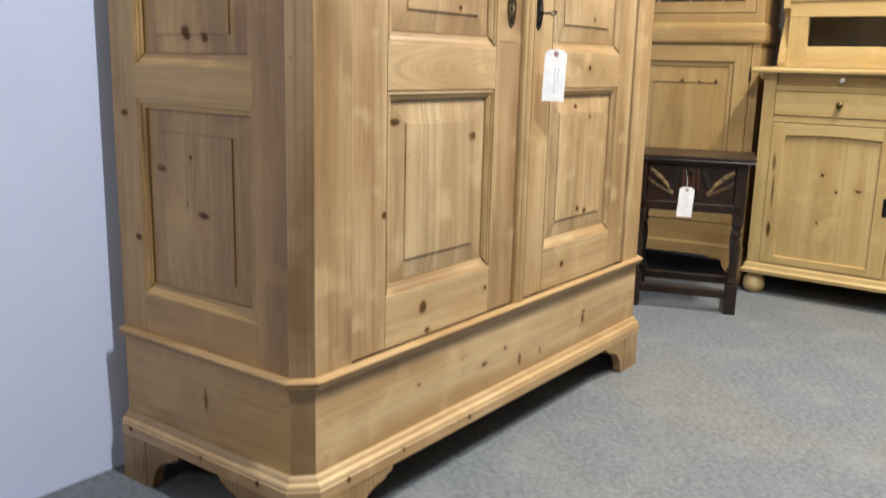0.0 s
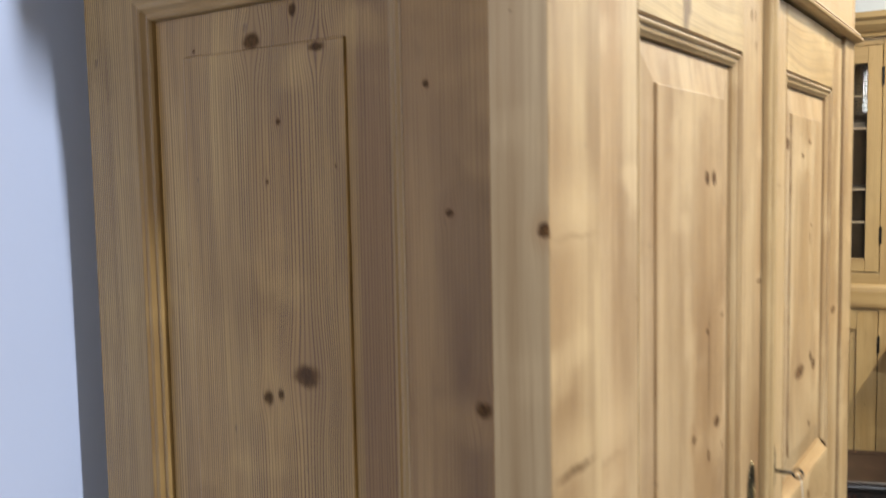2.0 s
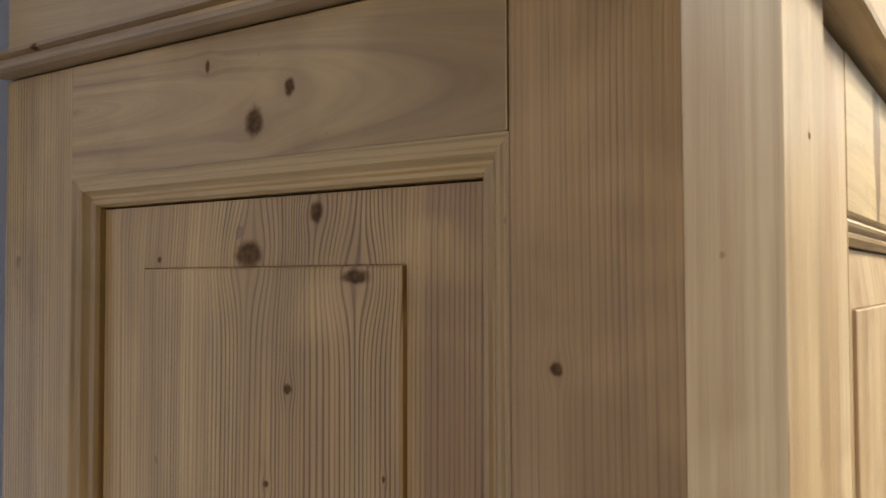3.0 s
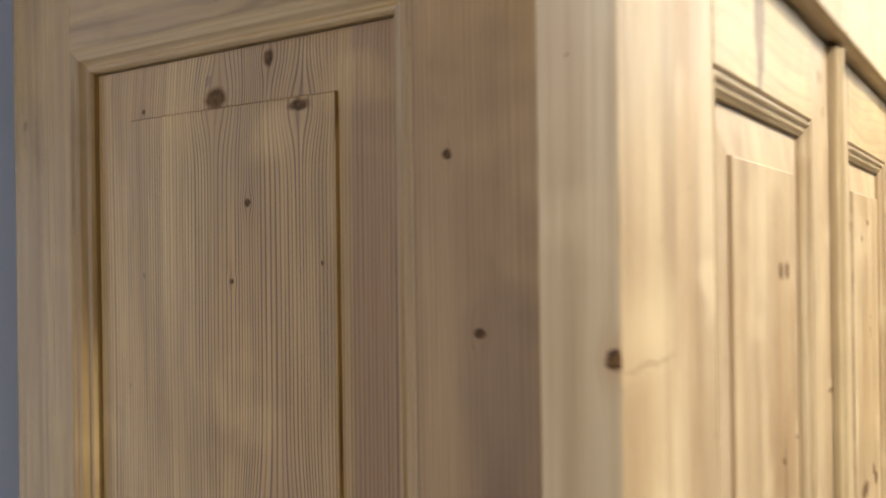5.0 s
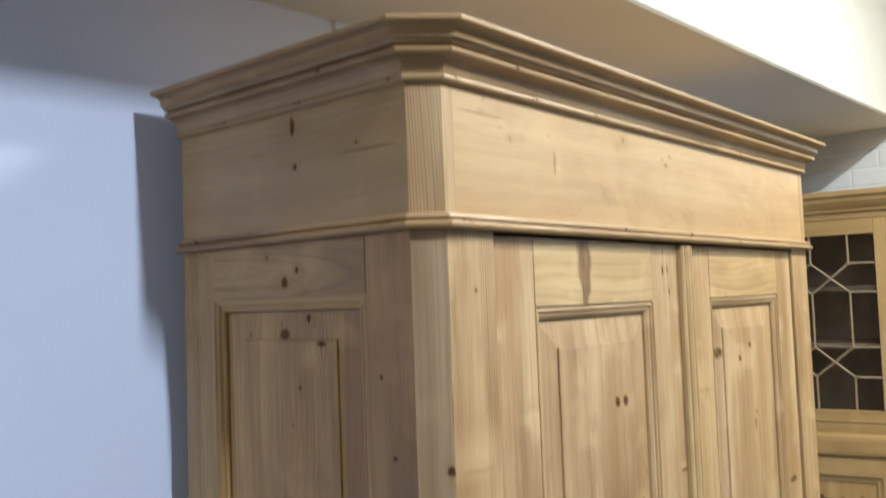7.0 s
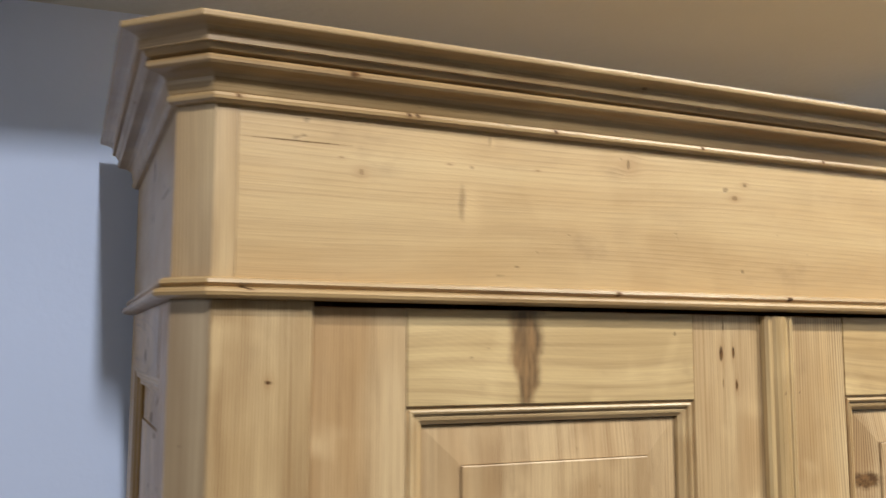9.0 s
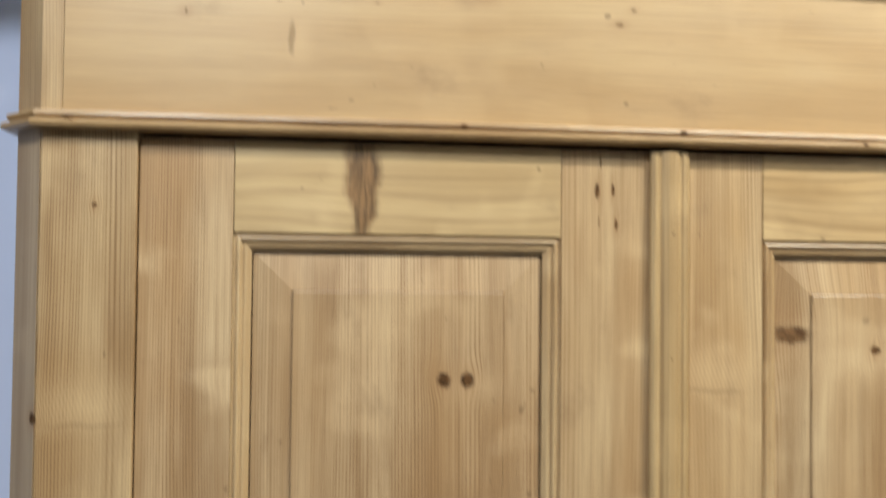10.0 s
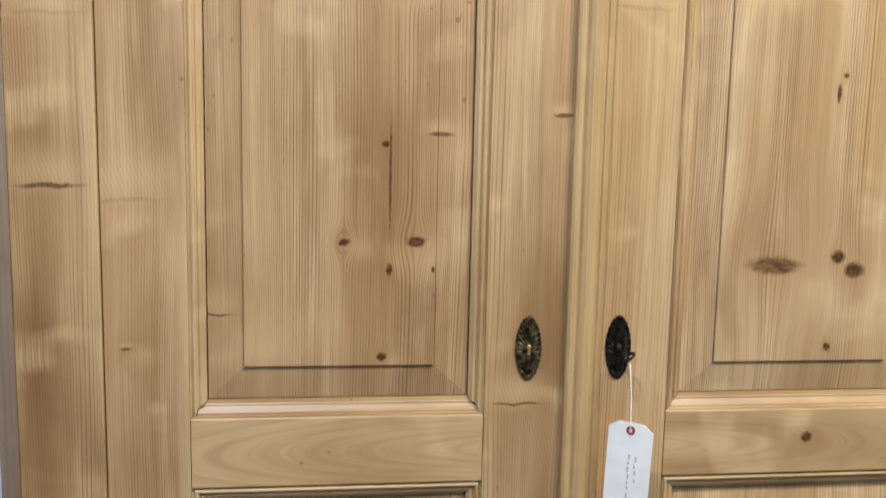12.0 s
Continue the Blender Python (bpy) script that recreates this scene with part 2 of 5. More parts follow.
def carpet(name):
    """Short worn pile: fibres, flecks and thread ends, trodden patches from blue-grey to beige-grey."""
    g = Nodes(name)
    x, y, z = g.xyz()
    v = g.vec(x, y, z)
    tuft, speck = g.noise(v, 420.0, 2.0), g.noise(v, 62.0, 6.0, 0.78)
    turn = g.vec(g.math("ADD", g.math("MULTIPLY", x, 40.0), g.math("MULTIPLY", y, 150.0)), g.math("SUBTRACT", g.math("MULTIPLY", y, 40.0), g.math("MULTIPLY", x, 150.0)), 0.0)
    thread = g.noise(g.vec(g.math("MULTIPLY", x, 105.0), g.math("MULTIPLY", y, 125.0), 3.0), 1.0, 4.0, 0.75)
    cross = g.noise(turn, 0.6, 3.0, 0.7)
    trodden, stain = g.noise(v, 5.0, 5.0, 0.65), g.noise(v, 1.15, 3.0, 0.6)
    c = g.mix(g.remap(speck, 0.32, 0.68, 0.0, 1.0), (0.088, 0.098, 0.112), (0.184, 0.197, 0.212))
    c = g.mix(g.remap(stain, 0.50, 0.68, 0.0, 0.65), c, g.mix(g.remap(speck, 0.32, 0.68, 0.0, 1.0), (0.108, 0.103, 0.093), (0.222, 0.213, 0.196)))
    c = g.mix(g.remap(trodden, 0.45, 0.75, 0.0, 0.45), c, (0.232, 0.238, 0.240))
    c = g.mix(g.remap(thread, 0.58, 0.74, 0.0, 0.55), c, (0.31, 0.31, 0.30))
    c = g.mix(g.remap(cross, 0.58, 0.74, 0.0, 0.5), c, (0.082, 0.090, 0.100))
    c = g.mix(g.remap(tuft, 0.4, 0.7, 0.0, 0.35), c, (0.075, 0.082, 0.092))
    g.bump(g.math("ADD", tuft, g.math("MULTIPLY", speck, 0.8)), 0.22, 0.002)
    return g.base(c, 0.97)


def painted_brick(name):
    g = Nodes(name)
    x, y, z = g.xyz()
    node = g.n.new("ShaderNodeTexBrick")
    g.put(node.inputs["Vector"], g.vec(y, z, 0.0))
    node.inputs["Scale"].default_value, node.inputs["Brick Width"].default_value, node.inputs["Row Height"].default_value = 1.0, 0.225, 0.075
    node.inputs["Mortar Size"].default_value, node.inputs["Mortar Smooth"].default_value = 0.006, 1.0
    lump = g.noise(g.vec(x, y, z), 18.0, 4.0)
    c = g.mix(g.remap(lump, 0.4, 0.75, 0.0, 0.4), (0.64, 0.67, 0.70), (0.54, 0.57, 0.61))
    g.bump(g.math("SUBTRACT", g.math("MULTIPLY", lump, 0.8), node.outputs["Fac"]), 0.35, 0.006)
    return g.base(c, 0.7)


def mottled(name, a, b, scale, rough, metal=0.0, bump=0.1):
    g = Nodes(name)
    x, y, z = g.xyz()
    f = g.noise(g.vec(x, y, z), scale, 4.0, 0.6)
    g.bump(f, bump, 0.001)
    return g.base(g.mix(g.remap(f, 0.35, 0.68, 0.0, 1.0), a, b), rough, metal)


def oak(name, seed):
    g = Nodes(name)
    x, y, z = g.xyz()
    f = g.noise(g.vec(g.math("MULTIPLY", x, 60.0), g.math("MULTIPLY", y, 30.0), g.math("MULTIPLY", z, 45.0)), 1.0, 4.0)
    wear = g.noise(g.vec(x, y, g.math("ADD", z, seed)), 14.0, 3.0)
    c = g.mix(g.remap(f, 0.35, 0.7, 0.0, 1.0), (0.011, 0.005, 0.0035), (0.033, 0.015, 0.009))
    c = g.mix(g.remap(wear, 0.55, 0.8, 0.0, 0.35), c, (0.070, 0.032, 0.018))
    g.bump(f, 0.2, 0.001)
    return g.base(c, 0.33)


def pane_glass(name):
    g = Nodes(name)
    g.b.inputs["Transmission Weight"].default_value = 0.0
    x, y, z = g.xyz()
    f = g.noise(g.vec(x, y, z), 9.0, 2.0)
    g.bump(f, 0.05, 0.002)
    g.put(g.b.inputs["Base Color"], (1, 1, 1, 1))
    g.b.inputs["Roughness"].default_value, g.b.inputs["IOR"].default_value, g.b.inputs["Transmission Weight"].default_value = 0.02, 1.45, 1.0
    return g.m


KNOTS = {
    "cornice": [(1.9754, 0.01, 0.0022, 1), (1.9754, 0.19, 0.0022, 1), (1.9749, 0.37, 0.0022, 1), (1.9754, 0.58, 0.0022, 1), (1.9754, 0.78, 0.0022, 1), (2.0045, 0.1, 0.0028, 1.6), (1.9754, 0.98, 0.0022, 1), (1.9754, 0.2, 0.0022, 1), (2.0279, 0.44, 0.0025, 1)],
    "bead": [(1.7855, 0.02, 0.0022, 1.5), (1.7905, 0.45, 0.0025, 1.6), (1.7905, 0.71, 0.0025, 1.6), (1.7825, 0.93, 0.002, 1.4)],
    "foot_mould": [(0.122, 0.46, 0.0055, 1), (0.124, 0.05, 0.0055, 1), (0.127, 0.22, 0.004, 1)],
    "side_top_rail": [(1.717, 0.252, 0.008, 0.78), (1.734, 0.224, 0.0045, 0.8), (1.755, 0.292, 0.0036, 0.5)],
    "side_upper": [(0.277, 1.64, 0.0100, 0.70), (0.225, 1.663, 0.0045, 1.2), (0.192, 1.626, 0.0089, 0.4), (0.242, 1.562, 0.0027, 1.0), (0.259, 1.506, 0.0018, 1.0), (0.359, 1.638, 0.0018, 1.0), (0.173, 1.519, 0.0009, 2.0), (0.216, 1.324, 0.0161, 0.56), (0.267, 1.297, 0.0063, 1.0), (0.25, 1.302, 0.0036, 1.25), (0.285, 0.97, 0.0125, 1.0), (0.232, 0.961, 0.008, 1.11)],
    "side_front": [(0.059, 1.583, 0.0029, 1.0), (0.038, 1.478, 0.0036, 0.8), (0.008, 1.319, 0.0072, 0.8), (0.086, 1.312, 0.0029, 1.25), (0.078, 1.051, 0.0036, 1.2), (-0.037, 0.718, 0.0057, 0.38)],
    "side_back": [(0.421, 1.455, 0.005, 0.71), (0.473, 0.811, 0.0122, 0.53), (0.445, 0.555, 0.01, 0.64)],
    "side_lower": [(0.379, 0.705, 0.0169, 0.37), (0.282, 0.734, 0.0044, 0.86), (0.249, 0.623, 0.0156, 0.4), (0.297, 0.64, 0.0019, 2.33)],
    "side_plinth": [(0.244, 0.243, 0.0213, 0.26)],
    "side_frieze": [(1.885, 0.223, 0.0047, 0.86), (1.946, 0.227, 0.0134, 0.35), (1.903, 0.093, 0.002, 1.33), (1.892, 0.071, 0.0010, 45.0)],
    "chamfer": [(-0.0035, 1.463, 0.0052, 1.1)],
    "foot": [(0.072, 0.045, 0.0013, 30.0), (0.014, 0.03, 0.0009, 25.0), (0.40, 0.04, 0.001, 25.0)],
    "foot_side": [(0.012, 0.05, 0.0012, 30.0), (0.045, 0.035, 0.0008, 24.0), (0.42, 0.05, 0.001, 30.0)],
    "post": [(-0.004, 1.461, 0.0054, 1.17), (0.047, 1.254, 0.0330, 0.09), (0.058, 1.694, 0.0027, 0.67), (0.048, 1.455, 0.040, 0.05)],
    "left_outer": [(0.206, 0.629, 0.008, 0.89), (0.135, 1.053, 0.0063, 0.29), (0.133, 1.238, 0.044, 0.05)],
    "left_top": [(1.719, 0.354, 0.0598, 0.27, 0.5)],
    "left_upper": [(0.499, 1.188, 0.0107, 0.58), (0.465, 1.152, 0.0036, 2.0), (0.456, 1.039, 0.0054, 1.0), (0.407, 1.186, 0.0063, 0.57), (0.465, 1.269, 0.0017, 36.0), (0.528, 1.324, 0.0143, 0.19), (0.521, 1.152, 0.0018, 2.0), (0.455, 1.501, 0.0071, 1.12), (0.482, 1.501, 0.0071, 1.12), (0.459, 1.311, 0.0045, 0.8), (0.408, 1.188, 0.0063, 0.57), (0.24, 1.094, 0.028, 0.05)],
    "left_inner": [(0.628, 1.722, 0.0027, 3.0), (0.647, 1.723, 0.0018, 3.5), (0.63, 1.686, 0.0009, 5.0), (0.651, 1.683, 0.0018, 3.5), (0.632, 1.756, 0.0009, 6.0), (0.679, 1.351, 0.0116, 0.23), (0.632, 0.975, 0.03, 0.05)],
    "left_lower": [(0.252, 0.809, 0.0141, 0.48), (0.515, 0.769, 0.0147, 0.59)],
    "left_bottom": [(0.415, 0.334, 0.0129, 0.9), (0.36, 0.35, 0.0058, 1.33), (0.412, 0.57, 0.0051, 0.88)],
    "right_inner": [(0.771, 1.487, 0.042, 0.06)],
    "right_upper": [(0.982, 1.159, 0.0313, 0.34), (1.072, 1.171, 0.0089, 0.9), (1.096, 1.153, 0.0125, 0.79), (1.065, 1.047, 0.0045, 1.2), (1.064, 1.412, 0.0036, 0.75), (1.056, 1.389, 0.0027, 4.0), (0.881, 1.553, 0.0214, 0.46), (0.987, 1.535, 0.0063, 0.71), (1.045, 1.56, 0.0062, 0.71)],
    "right_mid": [(0.921, 1.037, 0.0071, 1.0)],
    "right_lower": [(0.993, 0.822, 0.0077, 0.75), (1.069, 0.793, 0.0051, 0.75), (1.025, 0.546, 0.0084, 0.85), (1.066, 0.537, 0.009, 0.79)],
    "right_bottom": [(0.406, 0.937, 0.008, 1.08)],
    "right_outer": [(1.252, 1.232, 0.02, 0.31)],
    "plinth": [(0.223, 0.568, 0.0054, 2.22), (0.24, 0.659, 0.0042, 1.29), (0.193, 0.729, 0.0146, 0.46), (0.191, 0.831, 0.0085, 0.43), (0.226, 1.066, 0.0116, 0.74), (0.245, 1.069, 0.0048, 1.75), (0.244, 0.315, 0.0031, 1.6)],
    "frieze": [(1.938, 0.087, 0.0007, 66.0), (1.911, 0.151, 0.0031, 0.5), (1.886, 0.267, 0.0167, 0.21), (1.958, 0.301, 0.0055, 0.25), (1.947, 0.486, 0.0055, 0.38), (1.918, 0.647, 0.0028, 1.5), (1.936, 0.664, 0.0021, 1.33), (1.925, 0.129, 0.0007, 2.0), (1.928, 0.252, 0.0007, 3.0), (1.93, 0.362, 0.0007, 3.0)],
}
BOARDS = {}
# brown patches, stains and some painted shade: (across, along, reach across, reach along, strength)
WASHES = {
    "chamfer": [(-0.02, 0.52, 0.10, 0.38, 0.75)],
    "plinth_corner": [(-0.02, 0.22, 0.05, 0.16, 0.55)],
    # the upper side_front wash paints in shade from a person standing near
    "side_front": [(0.0, 0.55, 0.045, 0.42, 0.55), (0.01, 1.34, 0.05, 0.26, 0.85)],
    "left_inner": [(0.665, 1.05, 0.050, 0.22, 0.70), (0.63, 0.50, 0.05, 0.14, 0.30)],
    "right_inner": [(0.755, 1.00, 0.030, 0.16, 0.40)],
    # upper washes of left_outer and post: reddish stain plus a near person's shade
    "left_outer": [(0.12, 0.40, 0.03, 0.12, 0.45), (0.15, 0.98, 0.04, 0.24, 0.50)],
    "post": [(0.09, 0.40, 0.03, 0.10, 0.55), (0.03, 1.02, 0.05, 0.28, 0.75)],
    # worn, blackened foot bottoms; the foot_side washes also paint in shade
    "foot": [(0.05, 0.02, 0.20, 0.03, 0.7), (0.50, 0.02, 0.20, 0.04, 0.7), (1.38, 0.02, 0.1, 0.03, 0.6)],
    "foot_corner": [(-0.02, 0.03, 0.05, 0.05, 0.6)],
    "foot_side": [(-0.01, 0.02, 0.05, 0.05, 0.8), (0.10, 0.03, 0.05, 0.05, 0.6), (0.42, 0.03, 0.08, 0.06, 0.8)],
}
# boards that differ from the common tone, some to carry light or shade: (light, pale)
TINTS = {
    "post": ((0.372, 0.224, 0.088), (0.545, 0.385, 0.190)),
    "left_outer": ((0.432, 0.262, 0.112), (0.590, 0.425, 0.225)),
    "left_top": ((0.485, 0.325, 0.138), (0.590, 0.425, 0.205)),
    "right_top": ((0.480, 0.315, 0.130), (0.580, 0.410, 0.195)),
    "left_upper": ((0.380, 0.224, 0.092), (0.530, 0.370, 0.190)),
    # less stained lower boards, paler still for light the high lamp doesn't give
    "left_lower": ((0.462, 0.302, 0.136), (0.620, 0.462, 0.252)),
    "right_lower": ((0.462, 0.302, 0.136), (0.620, 0.462, 0.252)),
    "left_mid": ((0.450, 0.290, 0.126), (0.590, 0.428, 0.222)),
    "right_mid": ((0.450, 0.290, 0.126), (0.590, 0.428, 0.222)),
    "left_inner": ((0.395, 0.238, 0.100), (0.570, 0.405, 0.205)),
    "left_bottom": ((0.455, 0.292, 0.124), (0.560, 0.395, 0.195)),
    "right_inner": ((0.425, 0.262, 0.106), (0.570, 0.405, 0.205)),
    "right_upper": ((0.440, 0.280, 0.126), (0.590, 0.435, 0.235)),
    "cover": ((0.415, 0.265, 0.102), (0.520, 0.360, 0.165)),
    "side_front": ((0.400, 0.215, 0.070), (0.486, 0.288, 0.108)),
    "side_back": ((0.455, 0.275, 0.087), (0.540, 0.352, 0.126)),
    "side_upper": ((0.500, 0.283, 0.083), (0.612, 0.382, 0.132)),
    # browner wood, darkened overall for the shade in the coves underneath
    "cornice": ((0.352, 0.214, 0.082), (0.455, 0.300, 0.132)),
    "bead": ((0.365, 0.222, 0.086), (0.460, 0.305, 0.134)),
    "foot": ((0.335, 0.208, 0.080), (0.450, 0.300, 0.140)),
    # foot sides and corners: worn wood, darkened further with shade in the tone
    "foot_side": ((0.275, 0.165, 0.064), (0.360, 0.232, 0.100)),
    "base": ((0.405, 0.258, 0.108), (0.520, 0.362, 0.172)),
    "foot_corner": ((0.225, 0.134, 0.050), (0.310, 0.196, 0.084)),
}


def board(name, grain, seed, **more):
    """The pine of one board of the wardrobe, with its own knots."""
    if name not in BOARDS:
        if name in TINTS:
            more["light"], more["pale"] = TINTS[name]
        elif name.startswith("side_") and "light" not in more:
            more["light"], more["pale"] = (0.442, 0.254, 0.083), (0.536, 0.340, 0.125)
        if not name.startswith("side_"):
            for tone, common in (("light", LIGHT), ("pale", PALE)):
                red, green, blue = more.get(tone, common)
                more[tone] = (red, green, 1.07 * blue)
        else:
            more.update(dark=(0.172, 0.083, 0.024), knotty=0.9)
        BOARDS[name] = pine("pine_" + name, grain, seed, KNOTS.get(name, ()), washes=WASHES.get(name, ()), **more)
    return BOARDS[name]


# for the unseen walls; its darkness sets how much light bounces back
DULL_PAINT = plaster("dull_paint", (0.20, 0.165, 0.125))
WALL_PAINT = plaster("wall_paint", (0.69, 0.755, 0.98))
CEILING_PAINT = plaster("ceiling_paint", (0.80, 0.80, 0.79))
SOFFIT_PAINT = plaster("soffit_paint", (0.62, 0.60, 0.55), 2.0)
BRICK_PAINT = painted_brick("painted_brick")
CARPET = carpet("carpet")
OAK = oak("dark_oak", 0.0)
GILT = mottled("rubbed_carving", (0.09, 0.05, 0.022), (0.34, 0.23, 0.10), 60.0, 0.4, 0.0, 0.3)
RUBBED = mottled("half_rubbed_carving", (0.040, 0.020, 0.010), (0.165, 0.100, 0.040), 90.0, 0.4, 0.0, 0.3)
BLACKENED = mottled("blackened_carving", (0.006, 0.006, 0.006), (0.018, 0.014, 0.012), 70.0, 0.42, 0.0, 0.2)
REDDISH = mottled("reddish_carving", (0.034, 0.012, 0.007), (0.075, 0.028, 0.015), 50.0, 0.4, 0.0, 0.2)
BRONZE = mottled("dark_bronze", (0.022, 0.018, 0.013), (0.20, 0.15, 0.07), 160.0, 0.38, 0.85, 0.4)
IRON = mottled("dark_iron", (0.012, 0.012, 0.012), (0.05, 0.045, 0.04), 120.0, 0.35, 0.9, 0.3)
HOLE = mottled("keyhole_dark", (0.01, 0.008, 0.006), (0.03, 0.022, 0.015), 60.0, 0.9)
CARD = mottled("white_card", (0.78, 0.78, 0.80), (0.86, 0.86, 0.87), 30.0, 0.6, 0.0, 0.05)
EYELET = mottled("red_eyelet", (0.20, 0.03, 0.03), (0.30, 0.06, 0.05), 200.0, 0.6)
STRING = mottled("cotton_string", (0.70, 0.68, 0.62), (0.82, 0.80, 0.75), 300.0, 0.9)
INK = mottled("pencil_ink", (0.42, 0.42, 0.47), (0.55, 0.55, 0.60), 200.0, 0.8)
BRASS = mottled("old_brass", (0.22, 0.15, 0.06), (0.42, 0.30, 0.13), 200.0, 0.45, 0.5)
PORCELAIN = mottled("porcelain", (0.72, 0.70, 0.66), (0.80, 0.78, 0.74), 50.0, 0.2)
# near-black brown: the shade inside the furniture is put into this colour
SHADED_INSIDE = mottled("shaded_inside", (0.035, 0.024, 0.014), (0.08, 0.055, 0.03), 12.0, 0.6)
GLASS = pane_glass("window_glass")
YELLOW, YELLOW_D, YELLOW_P = (0.520, 0.360, 0.145), (0.31, 0.185, 0.062), (0.590, 0.435, 0.205)
HONEY, HONEY_D, HONEY_P = (0.385, 0.238, 0.084), (0.20, 0.108, 0.034), (0.45, 0.298, 0.122)
DR_V = pine("dresser_pine_upright", "v", 31, [(-0.232 + 2.59, 0.522, 0.006, 1), (2.30, 0.46, 0.005, 1), (2.36, 0.33, 0.004, 1), (2.22, 0.47, 0.012, 0.4), (2.535, 0.56, 0.0060, 5.0), (2.530, 0.44, 0.0042, 14.0), (2.532, 0.28, 0.007, 4.0)], YELLOW, YELLOW_D, YELLOW_P, 120.0, 0.3)
DR_H = pine("dresser_pine_lying", "h", 32, (), YELLOW, YELLOW_D, YELLOW_P, 120.0, 0.3)
CU_V = pine("cupboard_pine_upright", "v", 33, (), HONEY, HONEY_D, HONEY_P, 150.0, 0.35)
CU_H = pine("cupboard_pine_lying", "h", 34, (), HONEY, HONEY_D, HONEY_P, 150.0, 0.35)
BAR_PINE = pine("glazing_bar_pine", "v", 35, (), (0.30, 0.215, 0.125), (0.18, 0.12, 0.065), (0.36, 0.27, 0.165), 150.0, 0.2)


# ---- building helpers ----
def mesh_object(name, bm, material, parent=None, label=""):
    bmesh.ops.recalc_face_normals(bm, faces=bm.faces)
    me = bpy.data.meshes.new(name)
    bm.to_mesh(me)
    bm.free()
    me.materials.append(material)
    ob = new(name, me)
    if parent:
        ob.parent = parent
        ob.matrix_parent_inverse = parent.matrix_world.inverted()
    return tagged(ob, label=label)


def part(name, bm, material, parent, label=""):
    return mesh_object(name, bm, material, parent, label)


def empty(name, at=(0, 0, 0), label="", category="", group="", kind="", parent=None):
    ob = new(name)
    ob.location = at
    ob.empty_display_size = 0.05
    if parent:
        ob.parent = parent
    bpy.context.view_layer.update()
    return tagged(ob, label, category, group, kind)


def box(lo, hi, r=0.0, bm=None, segments=2):
    """A box between two corners with rounded edges of radius r."""
    own = bmesh.new()
    bmesh.ops.create_cube(own, size=1.0)
    for v in own.verts:
        v.co = Vector([lo[i] + (v.co[i] + 0.5) * (hi[i] - lo[i]) for i in range(3)])
    if r > 0:
        bmesh.ops.bevel(own, geom=list(own.edges), offset=r, segments=segments, profile=0.5, affect="EDGES")
    if bm is None:
        return own
    join(bm, own)
    return bm


def join(bm, other):
    me = bpy.data.meshes.new("tmp")
    other.to_mesh(me)
    other.free()
    bm.from_mesh(me)
    bpy.data.meshes.remove(me)


def prism(points, z0, z1, r=0.0):
    """An upright prism over a plan polygon."""
    bm = bmesh.new()
    low = [bm.verts.new((x, y, z0)) for x, y in points]
    high = [bm.verts.new((x, y, z1)) for x, y in points]
    n = len(points)
    bm.faces.new(low[::-1]), bm.faces.new(high)
    for i in range(n):
        bm.faces.new((low[i], low[(i + 1) % n], high[(i + 1) % n], high[i]))
    if r > 0:
        bmesh.ops.bevel(bm, geom=list(bm.edges), offset=r, segments=2, profile=0.5, affect="EDGES")
    return bm


def sweep(path, profile, closed=False):
    """A moulding along a plan polyline; profile: (out, z) with out to the right-hand side of the way."""
    bm = bmesh.new()
    pts, n, rings = [Vector(p) for p in path], len(path), []
    for i, p in enumerate(pts):
        a = (p - pts[i - 1]).normalized() if i or closed else None
        b = (pts[(i + 1) % n] - p).normalized() if i < n - 1 or closed else None
        na = Vector((a.y, -a.x)) if a else None
        nb = Vector((b.y, -b.x)) if b else None
        if na is None or nb is None:
            off = na or nb
        else:
            off = (na + nb) / (1 + na.dot(nb))
        rings.append([bm.verts.new((p.x + off.x * o, p.y + off.y * o, z)) for o, z in profile])
    m = len(profile)
    for i in range(n if closed else n - 1):
        r0, r1 = rings[i], rings[(i + 1) % n]
        for j in range(m):
            bm.faces.new((r0[j], r1[j], r1[(j + 1) % m], r0[(j + 1) % m]))
    if not closed:
        bm.faces.new(rings[0]), bm.faces.new(rings[-1][::-1])
    return bm


def turned(profile, at, segments=24):
    """A lathe-turned solid: profile of (radius, z) from bottom to top."""
    bm = bmesh.new()
    rings = [[bm.verts.new((at[0] + r * math.cos(2 * math.pi * k / segments), at[1] + r * math.sin(2 * math.pi * k / segments), at[2] + z)) for k in range(segments)] for r, z in profile]
    for a, b in zip(rings, rings[1:]):
        for k in range(segments):
            f = bm.faces.new((a[k], a[(k + 1) % segments], b[(k + 1) % segments], b[k]))
            f.smooth = True
    bm.faces.new(rings[0][::-1]), bm.faces.new(rings[-1])
    return bm


# ---- the room ----
BACK, RIGHT, LEFT, FRONT, HIGH, RECESS = 0.60, 3.12, -6.0, -8.5, 3.20, 0.90


def shell(name, lo, hi, material, label, category="wall"):
    return tagged(mesh_object(name, box(lo, hi), material), label, category, kind="structure")


shell("floor", (LEFT - 0.2, FRONT - 0.2, -0.1), (RIGHT + 0.2, RECESS + 0.2, 0), CARPET, "blue-grey short-pile carpet floor", "floor")
shell("wall_back", (LEFT, BACK, 0), (1.52, RECESS + 0.2, HIGH), WALL_PAINT, "pale blue painted plaster wall behind the wardrobe")
shell("wall_recess", (1.52, RECESS, 0), (RIGHT, RECESS + 0.2, HIGH), WALL_PAINT, "pale blue painted plaster wall of a recess")
